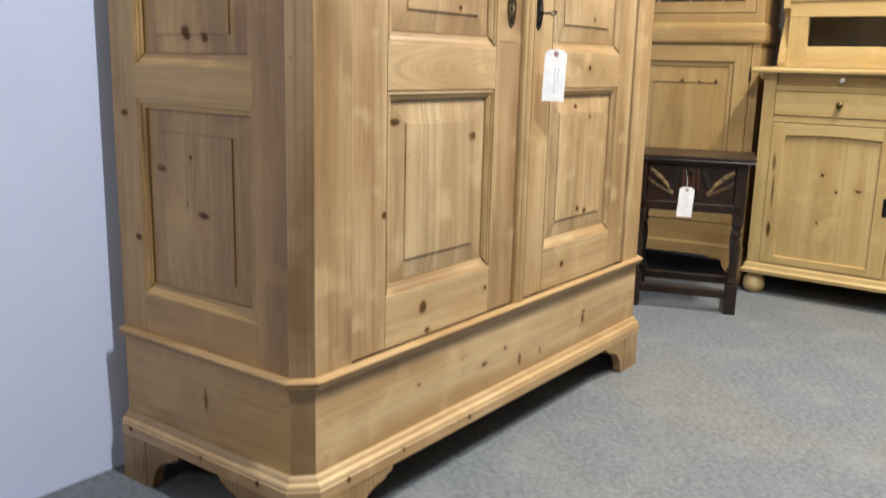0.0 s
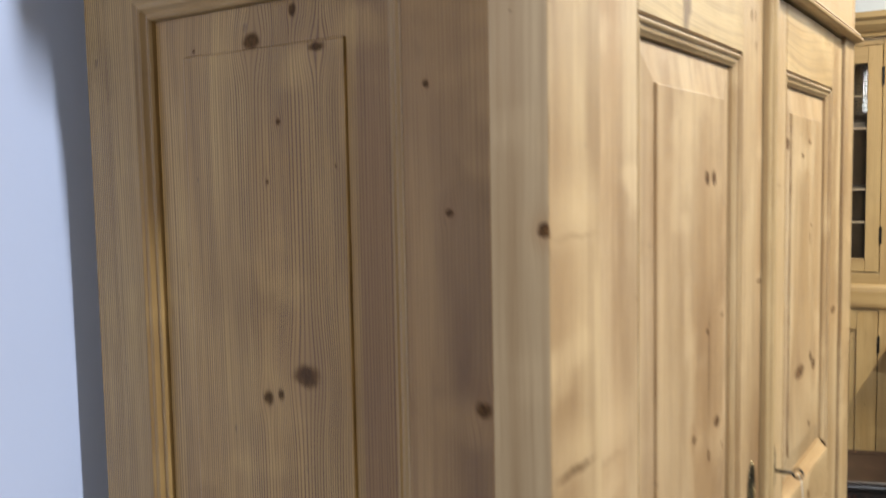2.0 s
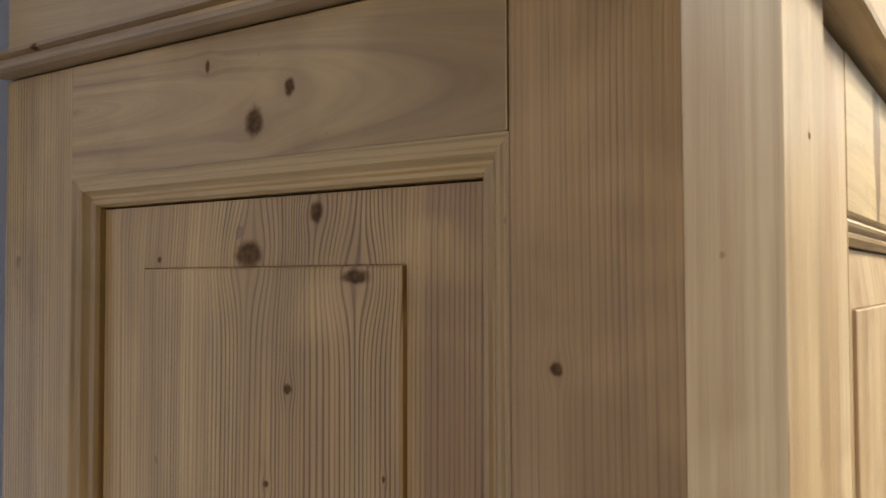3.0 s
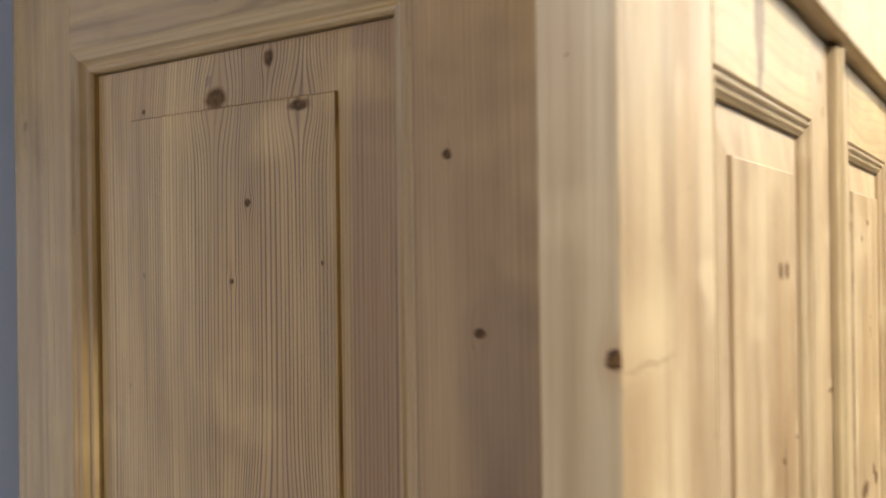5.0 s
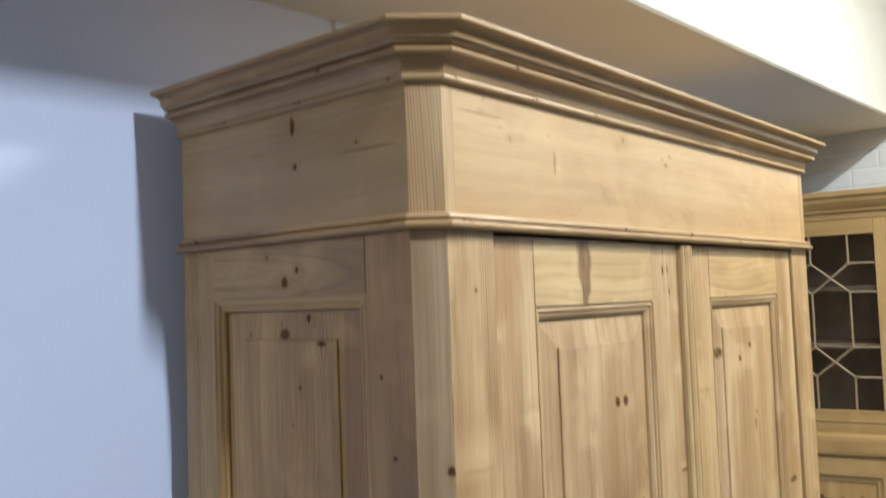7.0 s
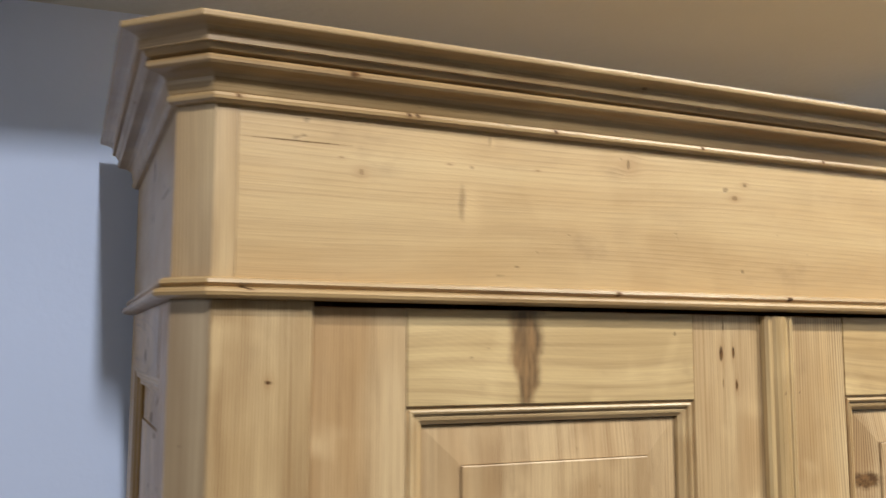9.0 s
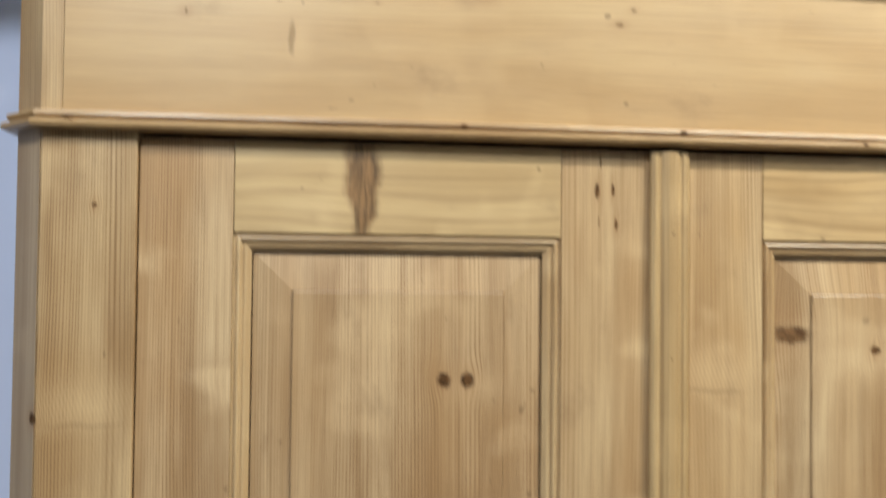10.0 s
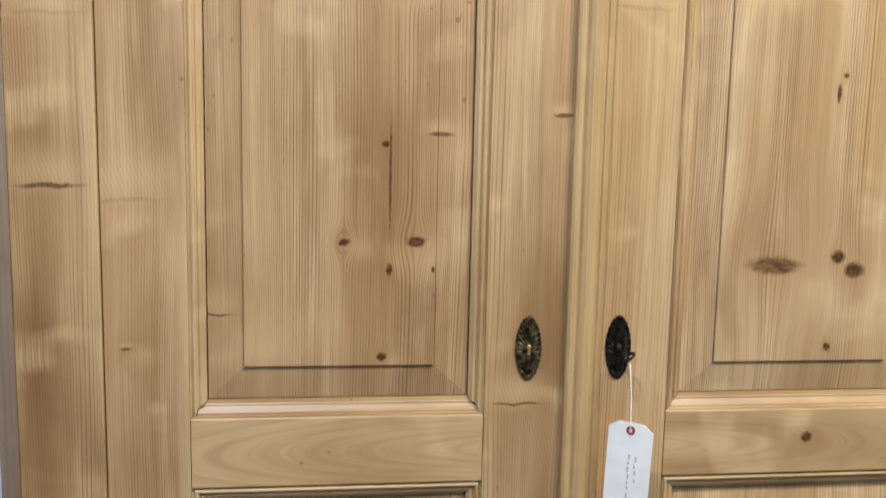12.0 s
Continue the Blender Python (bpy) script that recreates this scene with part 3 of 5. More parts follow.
shell("wall_right", (RIGHT, FRONT, 0), (RIGHT + 0.2, RECESS + 0.2, HIGH), BRICK_PAINT, "white painted brick wall behind the furniture")
# two unseen walls added to close the room and limit bounce
shell("wall_left", (LEFT - 0.2, FRONT, 0), (LEFT, RECESS + 0.2, HIGH), DULL_PAINT, "unseen plain dull beige wall added to close the room")
shell("wall_front", (LEFT - 0.2, FRONT - 0.2, 0), (RIGHT + 0.2, FRONT, HIGH), DULL_PAINT, "unseen plain dull beige wall added to close the room")
shell("ceiling", (LEFT - 0.2, FRONT - 0.2, HIGH), (RIGHT + 0.2, RECESS + 0.2, HIGH + 0.15), CEILING_PAINT, "white painted plaster ceiling", "ceiling")


def beam():
    """A boxed beam along the back wall, a little out of level."""
    bm = bmesh.new()
    ends = []
    for x, z in ((LEFT, 2.14), (0.0, 2.268), (1.52, 2.300), (RIGHT, 2.336)):
        ends.append([bm.verts.new((x, y, zz)) for y, zz in ((0.105, HIGH), (0.105, z + 0.006), (0.111, z), (RECESS, z), (RECESS, HIGH))])
    for a, b in zip(ends, ends[1:]):
        for k in range(5):
            bm.faces.new((a[k], b[k], b[(k + 1) % 5], a[(k + 1) % 5]))
    bm.faces.new(ends[0]), bm.faces.new(ends[-1][::-1])
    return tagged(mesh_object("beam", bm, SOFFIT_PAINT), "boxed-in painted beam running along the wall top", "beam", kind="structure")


beam()
tagged(mesh_object("trim", box((0.366, BACK - 0.006, 2.20), (0.372, BACK, 2.275)), SOFFIT_PAINT), "thin upright joint strip high on the wall", "trim", kind="structure")

# ---- wardrobe ----
W, D, CX, CY = 1.408, 0.547, 0.034, 0.033
BEAD, BASE, FACE = 1.776, 0.348, 0.006
wardrobe = empty("wardrobe", (W / 2, D / 2, 0), "large antique stripped pine two-door wardrobe with moulded cornice and bracket feet", "wardrobe")
OUT = [(-CX, D), (-CX, CY), (0, 0), (W, 0), (W + CX, CY), (W + CX, D)]


def on_front(u, d, z):
    return (u, d, z)


def on_left(u, d, z):
    return (-CX + d, u, z)


def on_right(u, d, z):
    return (W + CX - d, u, z)


def placed_box(place, u0, u1, d0, d1, z0, z1, r=0.0015):
    a, b = place(u0, d0, z0), place(u1, d1, z1)
    return box([min(p, q) for p, q in zip(a, b)], [max(p, q) for p, q in zip(a, b)], r)


SIDE_SHAPED = [(0, 0), (0.0012, 0.0003), (0.0026, 0.0016), (0.0042, 0.002), (0.0064, 0.0017), (0.0088, 0.0024), (0.0108, 0.005), (0.0122, 0.0066), (0.0138, 0.0070), (0.0156, 0.0060), (0.018, 0.0064), (0.0198, 0.0090), (0.0204, 0.028)]
SHAPED = [(0, 0), (0.0008, 0.0034), (0.003, 0.0038), (0.0042, 0.0014), (0.0062, 0.0004), (0.0082, 0.0014), (0.0092, 0.0048), (0.011, 0.0052), (0.0124, 0.004), (0.0152, 0.0048), (0.0176, 0.007), (0.0198, 0.0085), (0.0204, 0.028)]
REBATE = [(0, 0), (0.0006, 0.0085)] + [(0.0006 + 0.0019 * k, 0.0086) for k in range(1, 11)] + [(0.0204, 0.028)]
SLOPED = [(0, 0), (0.001, 0.0006), (0.0034, 0.001), (0.0042, 0.0036), (0.0064, 0.004), (0.0098, 0.006), (0.013, 0.008), (0.015, 0.0092), (0.016, 0.0082), (0.0176, 0.0092), (0.0204, 0.01), (0.0222, 0.0104), (0.0228, 0.028)]


def opening_mould(place, u0, u1, z0, z1, d, sides="lrtb", shape=SHAPED):
    """The moulding that runs round a panel, worked on the edges of rails and stiles: shaped above and beside, sloped below."""
    bm = bmesh.new()

    def corner(i, left, low):
        s, b = shape[i], SLOPED[i]
        u = (u0 + s[0]) if left else (u1 - s[0])
        z = (z0 + b[0]) if low else (z1 - s[0])
        return u, z

    for side in sides:
        strips = []
        for i in range(len(shape)):
            depth = d + (SLOPED[i][1] if side == "b" else shape[i][1])
            if side == "l":
                a, b = corner(i, True, True), corner(i, True, False)
            elif side == "r":
                a, b = corner(i, False, True), corner(i, False, False)
            elif side == "t":
                a, b = corner(i, True, False), corner(i, False, False)
            else:
                a, b = corner(i, True, True), corner(i, False, True)
            strips.append((bm.verts.new(place(a[0], depth, a[1])), bm.verts.new(place(b[0], depth, b[1]))))
        for p, q in zip(strips, strips[1:]):
            bm.faces.new((p[0], p[1], q[1], q[0]))
    return bm


def raised_panel(place, u0, u1, z0, z1, d, bevel=0.046, top=0.044, low=0.044, sunk=0.0):
    """A fielded panel: thin edges, a sloped border and a raised field with a crisp step."""
    bm = bmesh.new()

    def ring(inset, depth, side=0.0214, foot=0.0238):
        iu, itop, ilow = side + inset, side + inset * top / bevel, foot + inset * low / bevel
        return [bm.verts.new(place(u, d + depth + sunk, z)) for u, z in ((u0 + iu, z0 + ilow), (u1 - iu, z0 + ilow), (u1 - iu, z1 - itop), (u0 + iu, z1 - itop))]

    rings = [ring(0.0, 0.030 - sunk, 0.010, 0.010), ring(0.0, 0.030 - sunk), ring(0.0, 0.0132 - 1.4 * sunk), ring(bevel, 0.0078), ring(bevel + 0.0002, 0.0090), ring(bevel + 0.0008, 0.0090), ring(bevel + 0.0010, 0.0054), ring(bevel + 0.0022, 0.0048)]
    for a, b in zip(rings, rings[1:]):
        for k in range(4):
            bm.faces.new((a[k], a[(k + 1) % 4], b[(k + 1) % 4], b[k]))
    bm.faces.new(rings[-1]), bm.faces.new(rings[0])
    return bm


def framed(parent, place, d, u0, u1, z0, z1, ua, ub, gaps, names, seed, bevel=0.044, sunk=0.0):
    """Stiles, rails, mouldings and fielded panels; gaps: (low, high) of the openings from below."""
    n1, n2, rails, panels = names
    edge = 0.0005 if place is on_left else 0.0015
    ridged = {"contrast": 1.25, "relief": 0.40} if place is on_left else {"contrast": 0.92, "curl": 0.60}
    part("stile", placed_box(place, u0, ua, d, d + 0.026, z0, z1, edge), board(n1, "v", seed, **{**ridged, "contrast": 0.80}), parent)
    part("stile", placed_box(place, ub, u1, d, d + 0.026, z0, z1, edge), board(n2, "v", seed + 1, **ridged), parent)
    edges = [z0] + [z for gap in gaps for z in gap] + [z1]
    for k, name in enumerate(rails):
        part("rail", placed_box(place, ua + 0.0006, ub - 0.0006, d - 0.0006, d + 0.026, edges[2 * k], edges[2 * k + 1], 0.0008), board(name, "h", seed + 2 + k, freq=150.0 if k < 2 else 95.0, wob=0.06 if k < 2 else 0.13, contrast=0.22 if k < 2 else 0.75 if name == "side_top_rail" else 0.42, loops={"side_top_rail": (1.742, 0.44, 0.10), "left_mid": (0.915, 0.66, 0.12), "right_mid": (0.915, 0.80, 0.13)}.get(name)), parent)
    for (a, b), name in zip(gaps, panels):
        for side in "lrtb":
            part("moulding", opening_mould(place, ua, ub, a, b, d, side, SIDE_SHAPED if place is not on_front else SHAPED), board(name + "_mould", "v", seed + 20, contrast=0.35) if side in "lr" else board(name + "_cross_mould", "h", seed + 21, contrast=0.3), parent)
        part("panel", raised_panel(place, ua, ub, a, b, d, bevel, bevel * (0.97 if place is on_front else 0.89), bevel * (0.94 if place is on_front else 0.74), sunk), board(name, "v", seed + 6 + len(name), across="front" if place is on_front else "side", contrast=1.25 if name.startswith("side") else 0.95, relief=0.40 if name.startswith("side") else 0.16, bands=[(0.108, 0.1605, (0.285, 0.135, 0.048), 0.65)] if name == "side_upper" else ()), parent)


# carcass
for sx, name in ((0, "left"), (1, "right")):
    place = on_left if sx == 0 else on_right
    side = empty("side", (W * sx, D / 2, 1.0), parent=wardrobe)
    side.matrix_parent_inverse = wardrobe.matrix_world.inverted()
    bpy.context.view_layer.update()
    framed(side, place, 0.0, CY, D, BASE, BEAD - 0.002, 0.117, 0.465, [(0.437, 0.842), (0.908, 1.695)], (("side_front", "side_back", ("side_bottom_rail", "side_mid_rail", "side_top_rail"), ("side_lower", "side_upper")) if sx == 0 else ("far_front", "far_back", ("far_bottom_rail", "far_mid_rail", "far_top_rail"), ("far_lower", "far_upper"))), 3 + 40 * sx, 0.046, 0.002)
    flip = (lambda pts: [(W - x, y) for x, y in pts][::-1]) if sx else (lambda pts: pts)
    part("chamfer_strip", prism(flip([(0.0, 0.0), (0.004, 0.02), (-0.02, 0.035), (-CX, CY)]), BASE, BEAD, 0.0), board("chamfer", "v", 12, across="x", freq=90.0, contrast=0.45, light=(0.345, 0.238, 0.124), pale=(0.41, 0.296, 0.165)), wardrobe)
    x0, x1 = (0.0, 0.1020) if sx == 0 else (1.3045, W)
    part("front_post", box((x0 + 0.0005, 0.0, BASE), (x1, 0.03, BEAD), 0.0022), board("post" if sx == 0 else "far_post", "v", 13 + sx, contrast=0.95, curl=0.55), wardrobe)
    part("plinth_side", box((-CX, CY, 0.107), (-CX + 0.02, D, 0.336), 0.0) if sx == 0 else box((W + CX - 0.02, CY, 0.107), (W + CX, D, 0.336), 0.0), board("side_plinth" if sx == 0 else "far_plinth", "h", 15 + sx, contrast=0.4), wardrobe)
    part("plinth_corner", prism(flip([(0.0, 0.0), (0.004, 0.02), (-0.02, 0.035), (-CX, CY)]), 0.107, 0.336), board("plinth_corner", "v", 17, across="x", freq=140.0, contrast=0.3, light=(0.365, 0.238, 0.104), pale=(0.43, 0.296, 0.145)), wardrobe)
    part("frieze_side", box((-CX, CY, BEAD), (-CX + 0.02, D, 1.972)) if sx == 0 else box((W + CX - 0.02, CY, BEAD), (W + CX, D, 1.972)), board("side_frieze" if sx == 0 else "far_frieze", "h", 18 + sx, freq=80.0, contrast=0.2, wob=0.08, curl=0.2, tonal=0.4, light=(0.405, 0.248, 0.098), pale=(0.470, 0.312, 0.134)), wardrobe)
    part("frieze_corner", prism(flip([(0.022, 0.0), (0.022, 0.02), (-0.02, 0.035), (-CX, CY), (0.0, 0.0)]), BEAD, 1.972), board("frieze_corner", "v", 20, across="x", freq=230.0, contrast=0.8, wob=0.05), wardrobe)
part("plinth_front", box((0.0006, 0.0008, 0.107), (W - 0.0006, 0.022, 0.336)), board("plinth", "h", 22, knotty=0.8, freq=70.0, contrast=0.28, wob=0.09, tonal=0.6, curl=0.4), wardrobe)
part("frieze_front", box((0.0225, 0.0004, BEAD), (W - 0.0225, 0.022, 1.972)), board("frieze", "h", 23, freq=170.0, contrast=0.15, knotty=0.5, wob=0.05, curl=0.2, tonal=0.4, light=(0.458, 0.286, 0.118), pale=(0.525, 0.360, 0.170)), wardrobe)
part("back_board", box((-CX + 0.02, D - 0.015, 0.107), (W + CX - 0.02, D, 1.97)), board("far_back_board", "v", 60), wardrobe)
part("top_board", prism([(-CX - 0.04, D), (-CX - 0.04, CY - 0.014), (-0.016, -0.04), (W + 0.016, -0.04), (W + CX + 0.04, CY - 0.014), (W + CX + 0.04, D)], 2.018, 2.038), board("far_top", "h", 61), wardrobe)
part("bottom_board", box((-CX + 0.02, 0.022, 0.115), (W + CX - 0.02, D - 0.015, 0.135)), board("far_bottom", "h", 62), wardrobe)
CORNICE = [(0, 1.9685), (0.0060, 1.9685), (0.0072, 1.9696), (0.0096, 1.9713), (0.0102, 1.9743), (0.0092, 1.9772), (0.0080, 1.978), (0.0086, 1.9789), (0.0100, 1.9839), (0.0112, 1.9886), (0.0116, 1.992), (0.0140, 1.9954), (0.0185, 1.9978), (0.0245, 1.999), (0.0300, 1.9997), (0.0320, 2.002), (0.0324, 2.0052), (0.0308, 2.0079), (0.0262, 2.009), (0.0240, 2.0094), (0.0262, 2.0105), (0.0322, 2.012), (0.0350, 2.0162), (0.0366, 2.0199),
           (0.0372, 2.0236), (0.0392, 2.0276), (0.0430, 2.0308), (0.0485, 2.0329), (0.0545, 2.034), (0.0570, 2.0344), (0.0578, 2.0358), (0.0580, 2.0385), (0.0572, 2.041), (0.0, 2.041)]
part("cornice", sweep(OUT, CORNICE), board("cornice", "h", 24, freq=300.0, contrast=0.35), wardrobe)
part("bead_moulding", sweep(OUT, [(0, 1.796), (0.006, 1.796), (0.0105, 1.794), (0.0116, 1.7905), (0.0090, 1.7881), (0.0072, 1.7871), (0.0090, 1.7861), (0.0150, 1.7847), (0.0170, 1.7815), (0.0160, 1.7781), (0.0125, 1.7761), (0.0060, 1.7751), (0, 1.7751)]), board("bead", "h", 25, freq=300.0, contrast=0.35), wardrobe)
part("base_moulding", sweep(OUT, [(0, 0.326), (0.0035, 0.326), (0.0045, 0.329), (0.0115, 0.3305), (0.0142, 0.3332), (0.0142, 0.3365), (0.0112, 0.338), (0.0112, 0.3392), (0.0165, 0.34), (0.0182, 0.343), (0.0172, 0.346), (0.0080, 0.3488), (0, 0.3495)]), board("base", "h", 26, freq=300.0, contrast=0.45), wardrobe)
part("foot_moulding", sweep(OUT, [(0, 0.1555), (0.0035, 0.1555), (0.0068, 0.1520), (0.0086, 0.1465), (0.0092, 0.1436), (0.0118, 0.1426), (0.0166, 0.1400), (0.0185, 0.1350), (0.0180, 0.1312), (0.0200, 0.1300), (0.0205, 0.1285), (0.0205, 0.1060), (0.0195, 0.1050), (0, 0.1050)]), board("foot_mould", "h", 27, freq=200.0, contrast=0.35), wardrobe)


def slab(place, edge, near_depth, far_depth):
    """A board cut to an outline (along, up), between two depths."""
    bm = bmesh.new()
    near = [bm.verts.new(place(u, near_depth, z)) for u, z in edge]
    far = [bm.verts.new(place(u, far_depth, z)) for u, z in edge]
    bm.faces.new(near), bm.faces.new(far[::-1])
    for k in range(len(edge)):
        j = (k + 1) % len(edge)
        bm.faces.new((near[k], far[k], far[j], near[j]))
    return bm


def foot(place, start, way, bottom, reach, parent):
    """A bracket foot: an upright block and a scalloped bracket glued on beside it, a little set back."""
    block = bottom - 0.020
    upright = [(0, 0), (block - 0.003, 0), (block, 0.003), (block, 0.1048), (0, 0.1048)]
    scallop = [(block + 0.0016, 0.001), (bottom - 0.004, 0.001), (bottom, 0.005), (bottom + 0.006, 0.028), (bottom + 0.016, 0.049), (bottom + 0.032, 0.066), (bottom + 0.055, 0.078), (reach - 0.020, 0.084), (reach - 0.018, 0.090), (reach - 0.004, 0.093), (reach, 0.098), (reach, 0.1046), (block + 0.0016, 0.1046)]
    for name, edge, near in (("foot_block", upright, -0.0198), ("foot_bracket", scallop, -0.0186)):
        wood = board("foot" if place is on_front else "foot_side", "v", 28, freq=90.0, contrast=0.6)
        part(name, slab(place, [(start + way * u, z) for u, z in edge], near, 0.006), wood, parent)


for place, start, way, bottom, reach in ((on_front, -0.003, 1, 0.098, 0.208), (on_front, W + 0.003, -1, 0.108, 0.215)):
    foot(place, start, way, bottom, reach, wardrobe)
for place in (on_left, on_right):
    foot(place, CY - 0.008, 1, 0.098, 0.195, wardrobe)
    foot(place, D, -1, 0.100, 0.195, wardrobe)
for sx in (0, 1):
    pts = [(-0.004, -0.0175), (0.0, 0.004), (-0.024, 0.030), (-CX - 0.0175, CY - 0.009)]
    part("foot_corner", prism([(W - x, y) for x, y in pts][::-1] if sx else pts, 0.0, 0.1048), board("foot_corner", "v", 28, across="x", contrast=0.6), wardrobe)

# white paint chipped off the foot beside the corner
for along, low, tall in ((0.040, 0.001, 0.010), (0.047, 0.004, 0.011), (0.051, 0.003, 0.008), (0.060, 0.005, 0.009), (0.068, 0.008, 0.013)):
    edge = [(along - 0.0022, low), (along + 0.0016, low + 0.001), (along + 0.0024, low + 0.6 * tall), (along + 0.0006, low + tall), (along - 0.0012, low + 0.7 * tall)]
    part("paint_chip", slab(on_left, edge, -0.0204, -0.0197), CARD, wardrobe, "flake of white paint")


def escutcheon(parent, cx, z, metal, label):
    """An oval lock plate with a notched rim, ribs and a keyhole."""
    bm, n, d = bmesh.new(), 56, FACE
    rings = []
    for scale, depth, notch in ((1.0, 0.0, 0.050), (0.97, -0.0022, 0.050), (0.86, -0.0030, 0.030), (0.80, -0.0022, 0.0), (0.62, -0.0034, 0.0), (0.36, -0.0044, 0.0)):
        ring = []
        for k in range(n):
            a = 2 * math.pi * k / n
            q = scale * (1.0 - (notch if k % 2 else 0.0))
            ring.append(bm.verts.new((cx + 0.0180 * q * math.cos(a), d + depth + (0.0012 if k % 2 and 0.5 < scale < 0.9 else 0), z + 0.0440 * q * math.sin(a) * (1.0 - 0.10 * abs(math.cos(a)) ** 3))))
        rings.append(ring)
    for a, b in zip(rings, rings[1:]):
        for k in range(n):
            bm.faces.new((a[k], a[(k + 1) % n], b[(k + 1) % n], b[k]))
    bm.faces.new(rings[-1])
    plate = part("escutcheon", bm, metal, parent, label)
    hole = turned([(0.0001, 0), (0.0034, 0.0), (0.0034, 0.0012), (0.0001, 0.0012)], (0, 0, 0), 16)
    hole.transform(Matrix.Translation((cx, FACE - 0.0042, z + 0.002)) @ Matrix.Rotation(math.pi / 2, 4, "X"))
    box((cx - 0.0017, FACE - 0.0056, z - 0.0085), (cx + 0.0017, FACE - 0.0040, z + 0.001), 0.0, hole)
    return plate, hole


def door(x0, x1, ua, ub, names, seed):
    d = empty("door", (x0, FACE, 1.07), parent=wardrobe)
    d.matrix_parent_inverse = wardrobe.matrix_world.inverted()
    bpy.context.view_layer.update()
    framed(d, on_front, FACE, x0, x1, 0.3505, 1.770, ua, ub, [(0.461, 0.871), (0.961, 1.667)], names, seed)
    return d


left_door = door(0.1030, 0.688, 0.205, 0.579, ("left_outer", "left_inner", ("left_bottom", "left_mid", "left_top"), ("left_lower", "left_upper")), 70)
right_door = door(0.7285, 1.2995, 0.827, 1.206, ("right_inner", "right_outer", ("right_bottom", "right_mid", "right_top"), ("right_lower", "right_upper")), 90)
tagged(left_door, "panelled pine door with oval lock plate")
tagged(right_door, "panelled pine door with black lock plate")
strip = [(0.6850, 0.0055), (0.6850, -0.0020), (0.6885, -0.0050), (0.6930, -0.0050), (0.6945, -0.0034), (0.6965, -0.0034), (0.6995, -0.0062), (0.7050, -0.0085), (0.7115, -0.0085), (0.7170, -0.0062), (0.7197, -0.0034), (0.7220, -0.0034), (0.7235, -0.0050), (0.7280, -0.0050), (0.7315, -0.0020), (0.7315, 0.0055)]
part("cover_strip", prism(strip, 0.3505, 1.769), board("cover", "v", 29, freq=300.0, contrast=0.45), left_door)
plate, hole = escutcheon(left_door, 0.636, 1.050, BRONZE, "oval worn bronze lock plate")
part("keyhole", hole, BRASS, left_door, "bright brass keyhole")
plate, hole = escutcheon(right_door, 0.757, 1.050, IRON, "oval black lock plate")
part("keyhole", hole, HOLE, right_door)


def tube(points, r, segments=8):
    """A round bar along a line of points."""
    bm, rings = bmesh.new(), []
    pts = [Vector(p) for p in points]
    for i, p in enumerate(pts):
        t = ((pts[min(i + 1, len(pts) - 1)] - pts[max(i - 1, 0)])).normalized()
        side = t.cross(Vector((0, 0, 1)))
        side = side.normalized() if side.length > 1e-3 else Vector((1, 0, 0))
        up = side.cross(t).normalized()
        rings.append([bm.verts.new(p + r * (math.cos(a) * side + math.sin(a) * up)) for a in [2 * math.pi * k / segments for k in range(segments)]])
    for a, b in zip(rings, rings[1:]):
        for k in range(segments):
            bm.faces.new((a[k], a[(k + 1) % segments], b[(k + 1) % segments], b[k])).smooth = True
    bm.faces.new(rings[0][::-1]), bm.faces.new(rings[-1])
    return bm


key = empty("key", (0.7580, 0.0, 1.046), "small dark iron key in the lock of the wardrobe door", "key")
part("shaft", tube([(0.7575, 0.002, 1.046), (0.7580, -0.014, 1.046), (0.7590, -0.026, 1.046)], 0.0028), IRON, key)
part("bow", tube([(0.7595 + 0.0060 * math.sin(a), -0.0325 + 0.0070 * math.cos(a), 1.046 + 0.0050 * math.sin(a)) for a in [2 * math.pi * k / 20 for k in range(21)]], 0.0019), IRON, key)


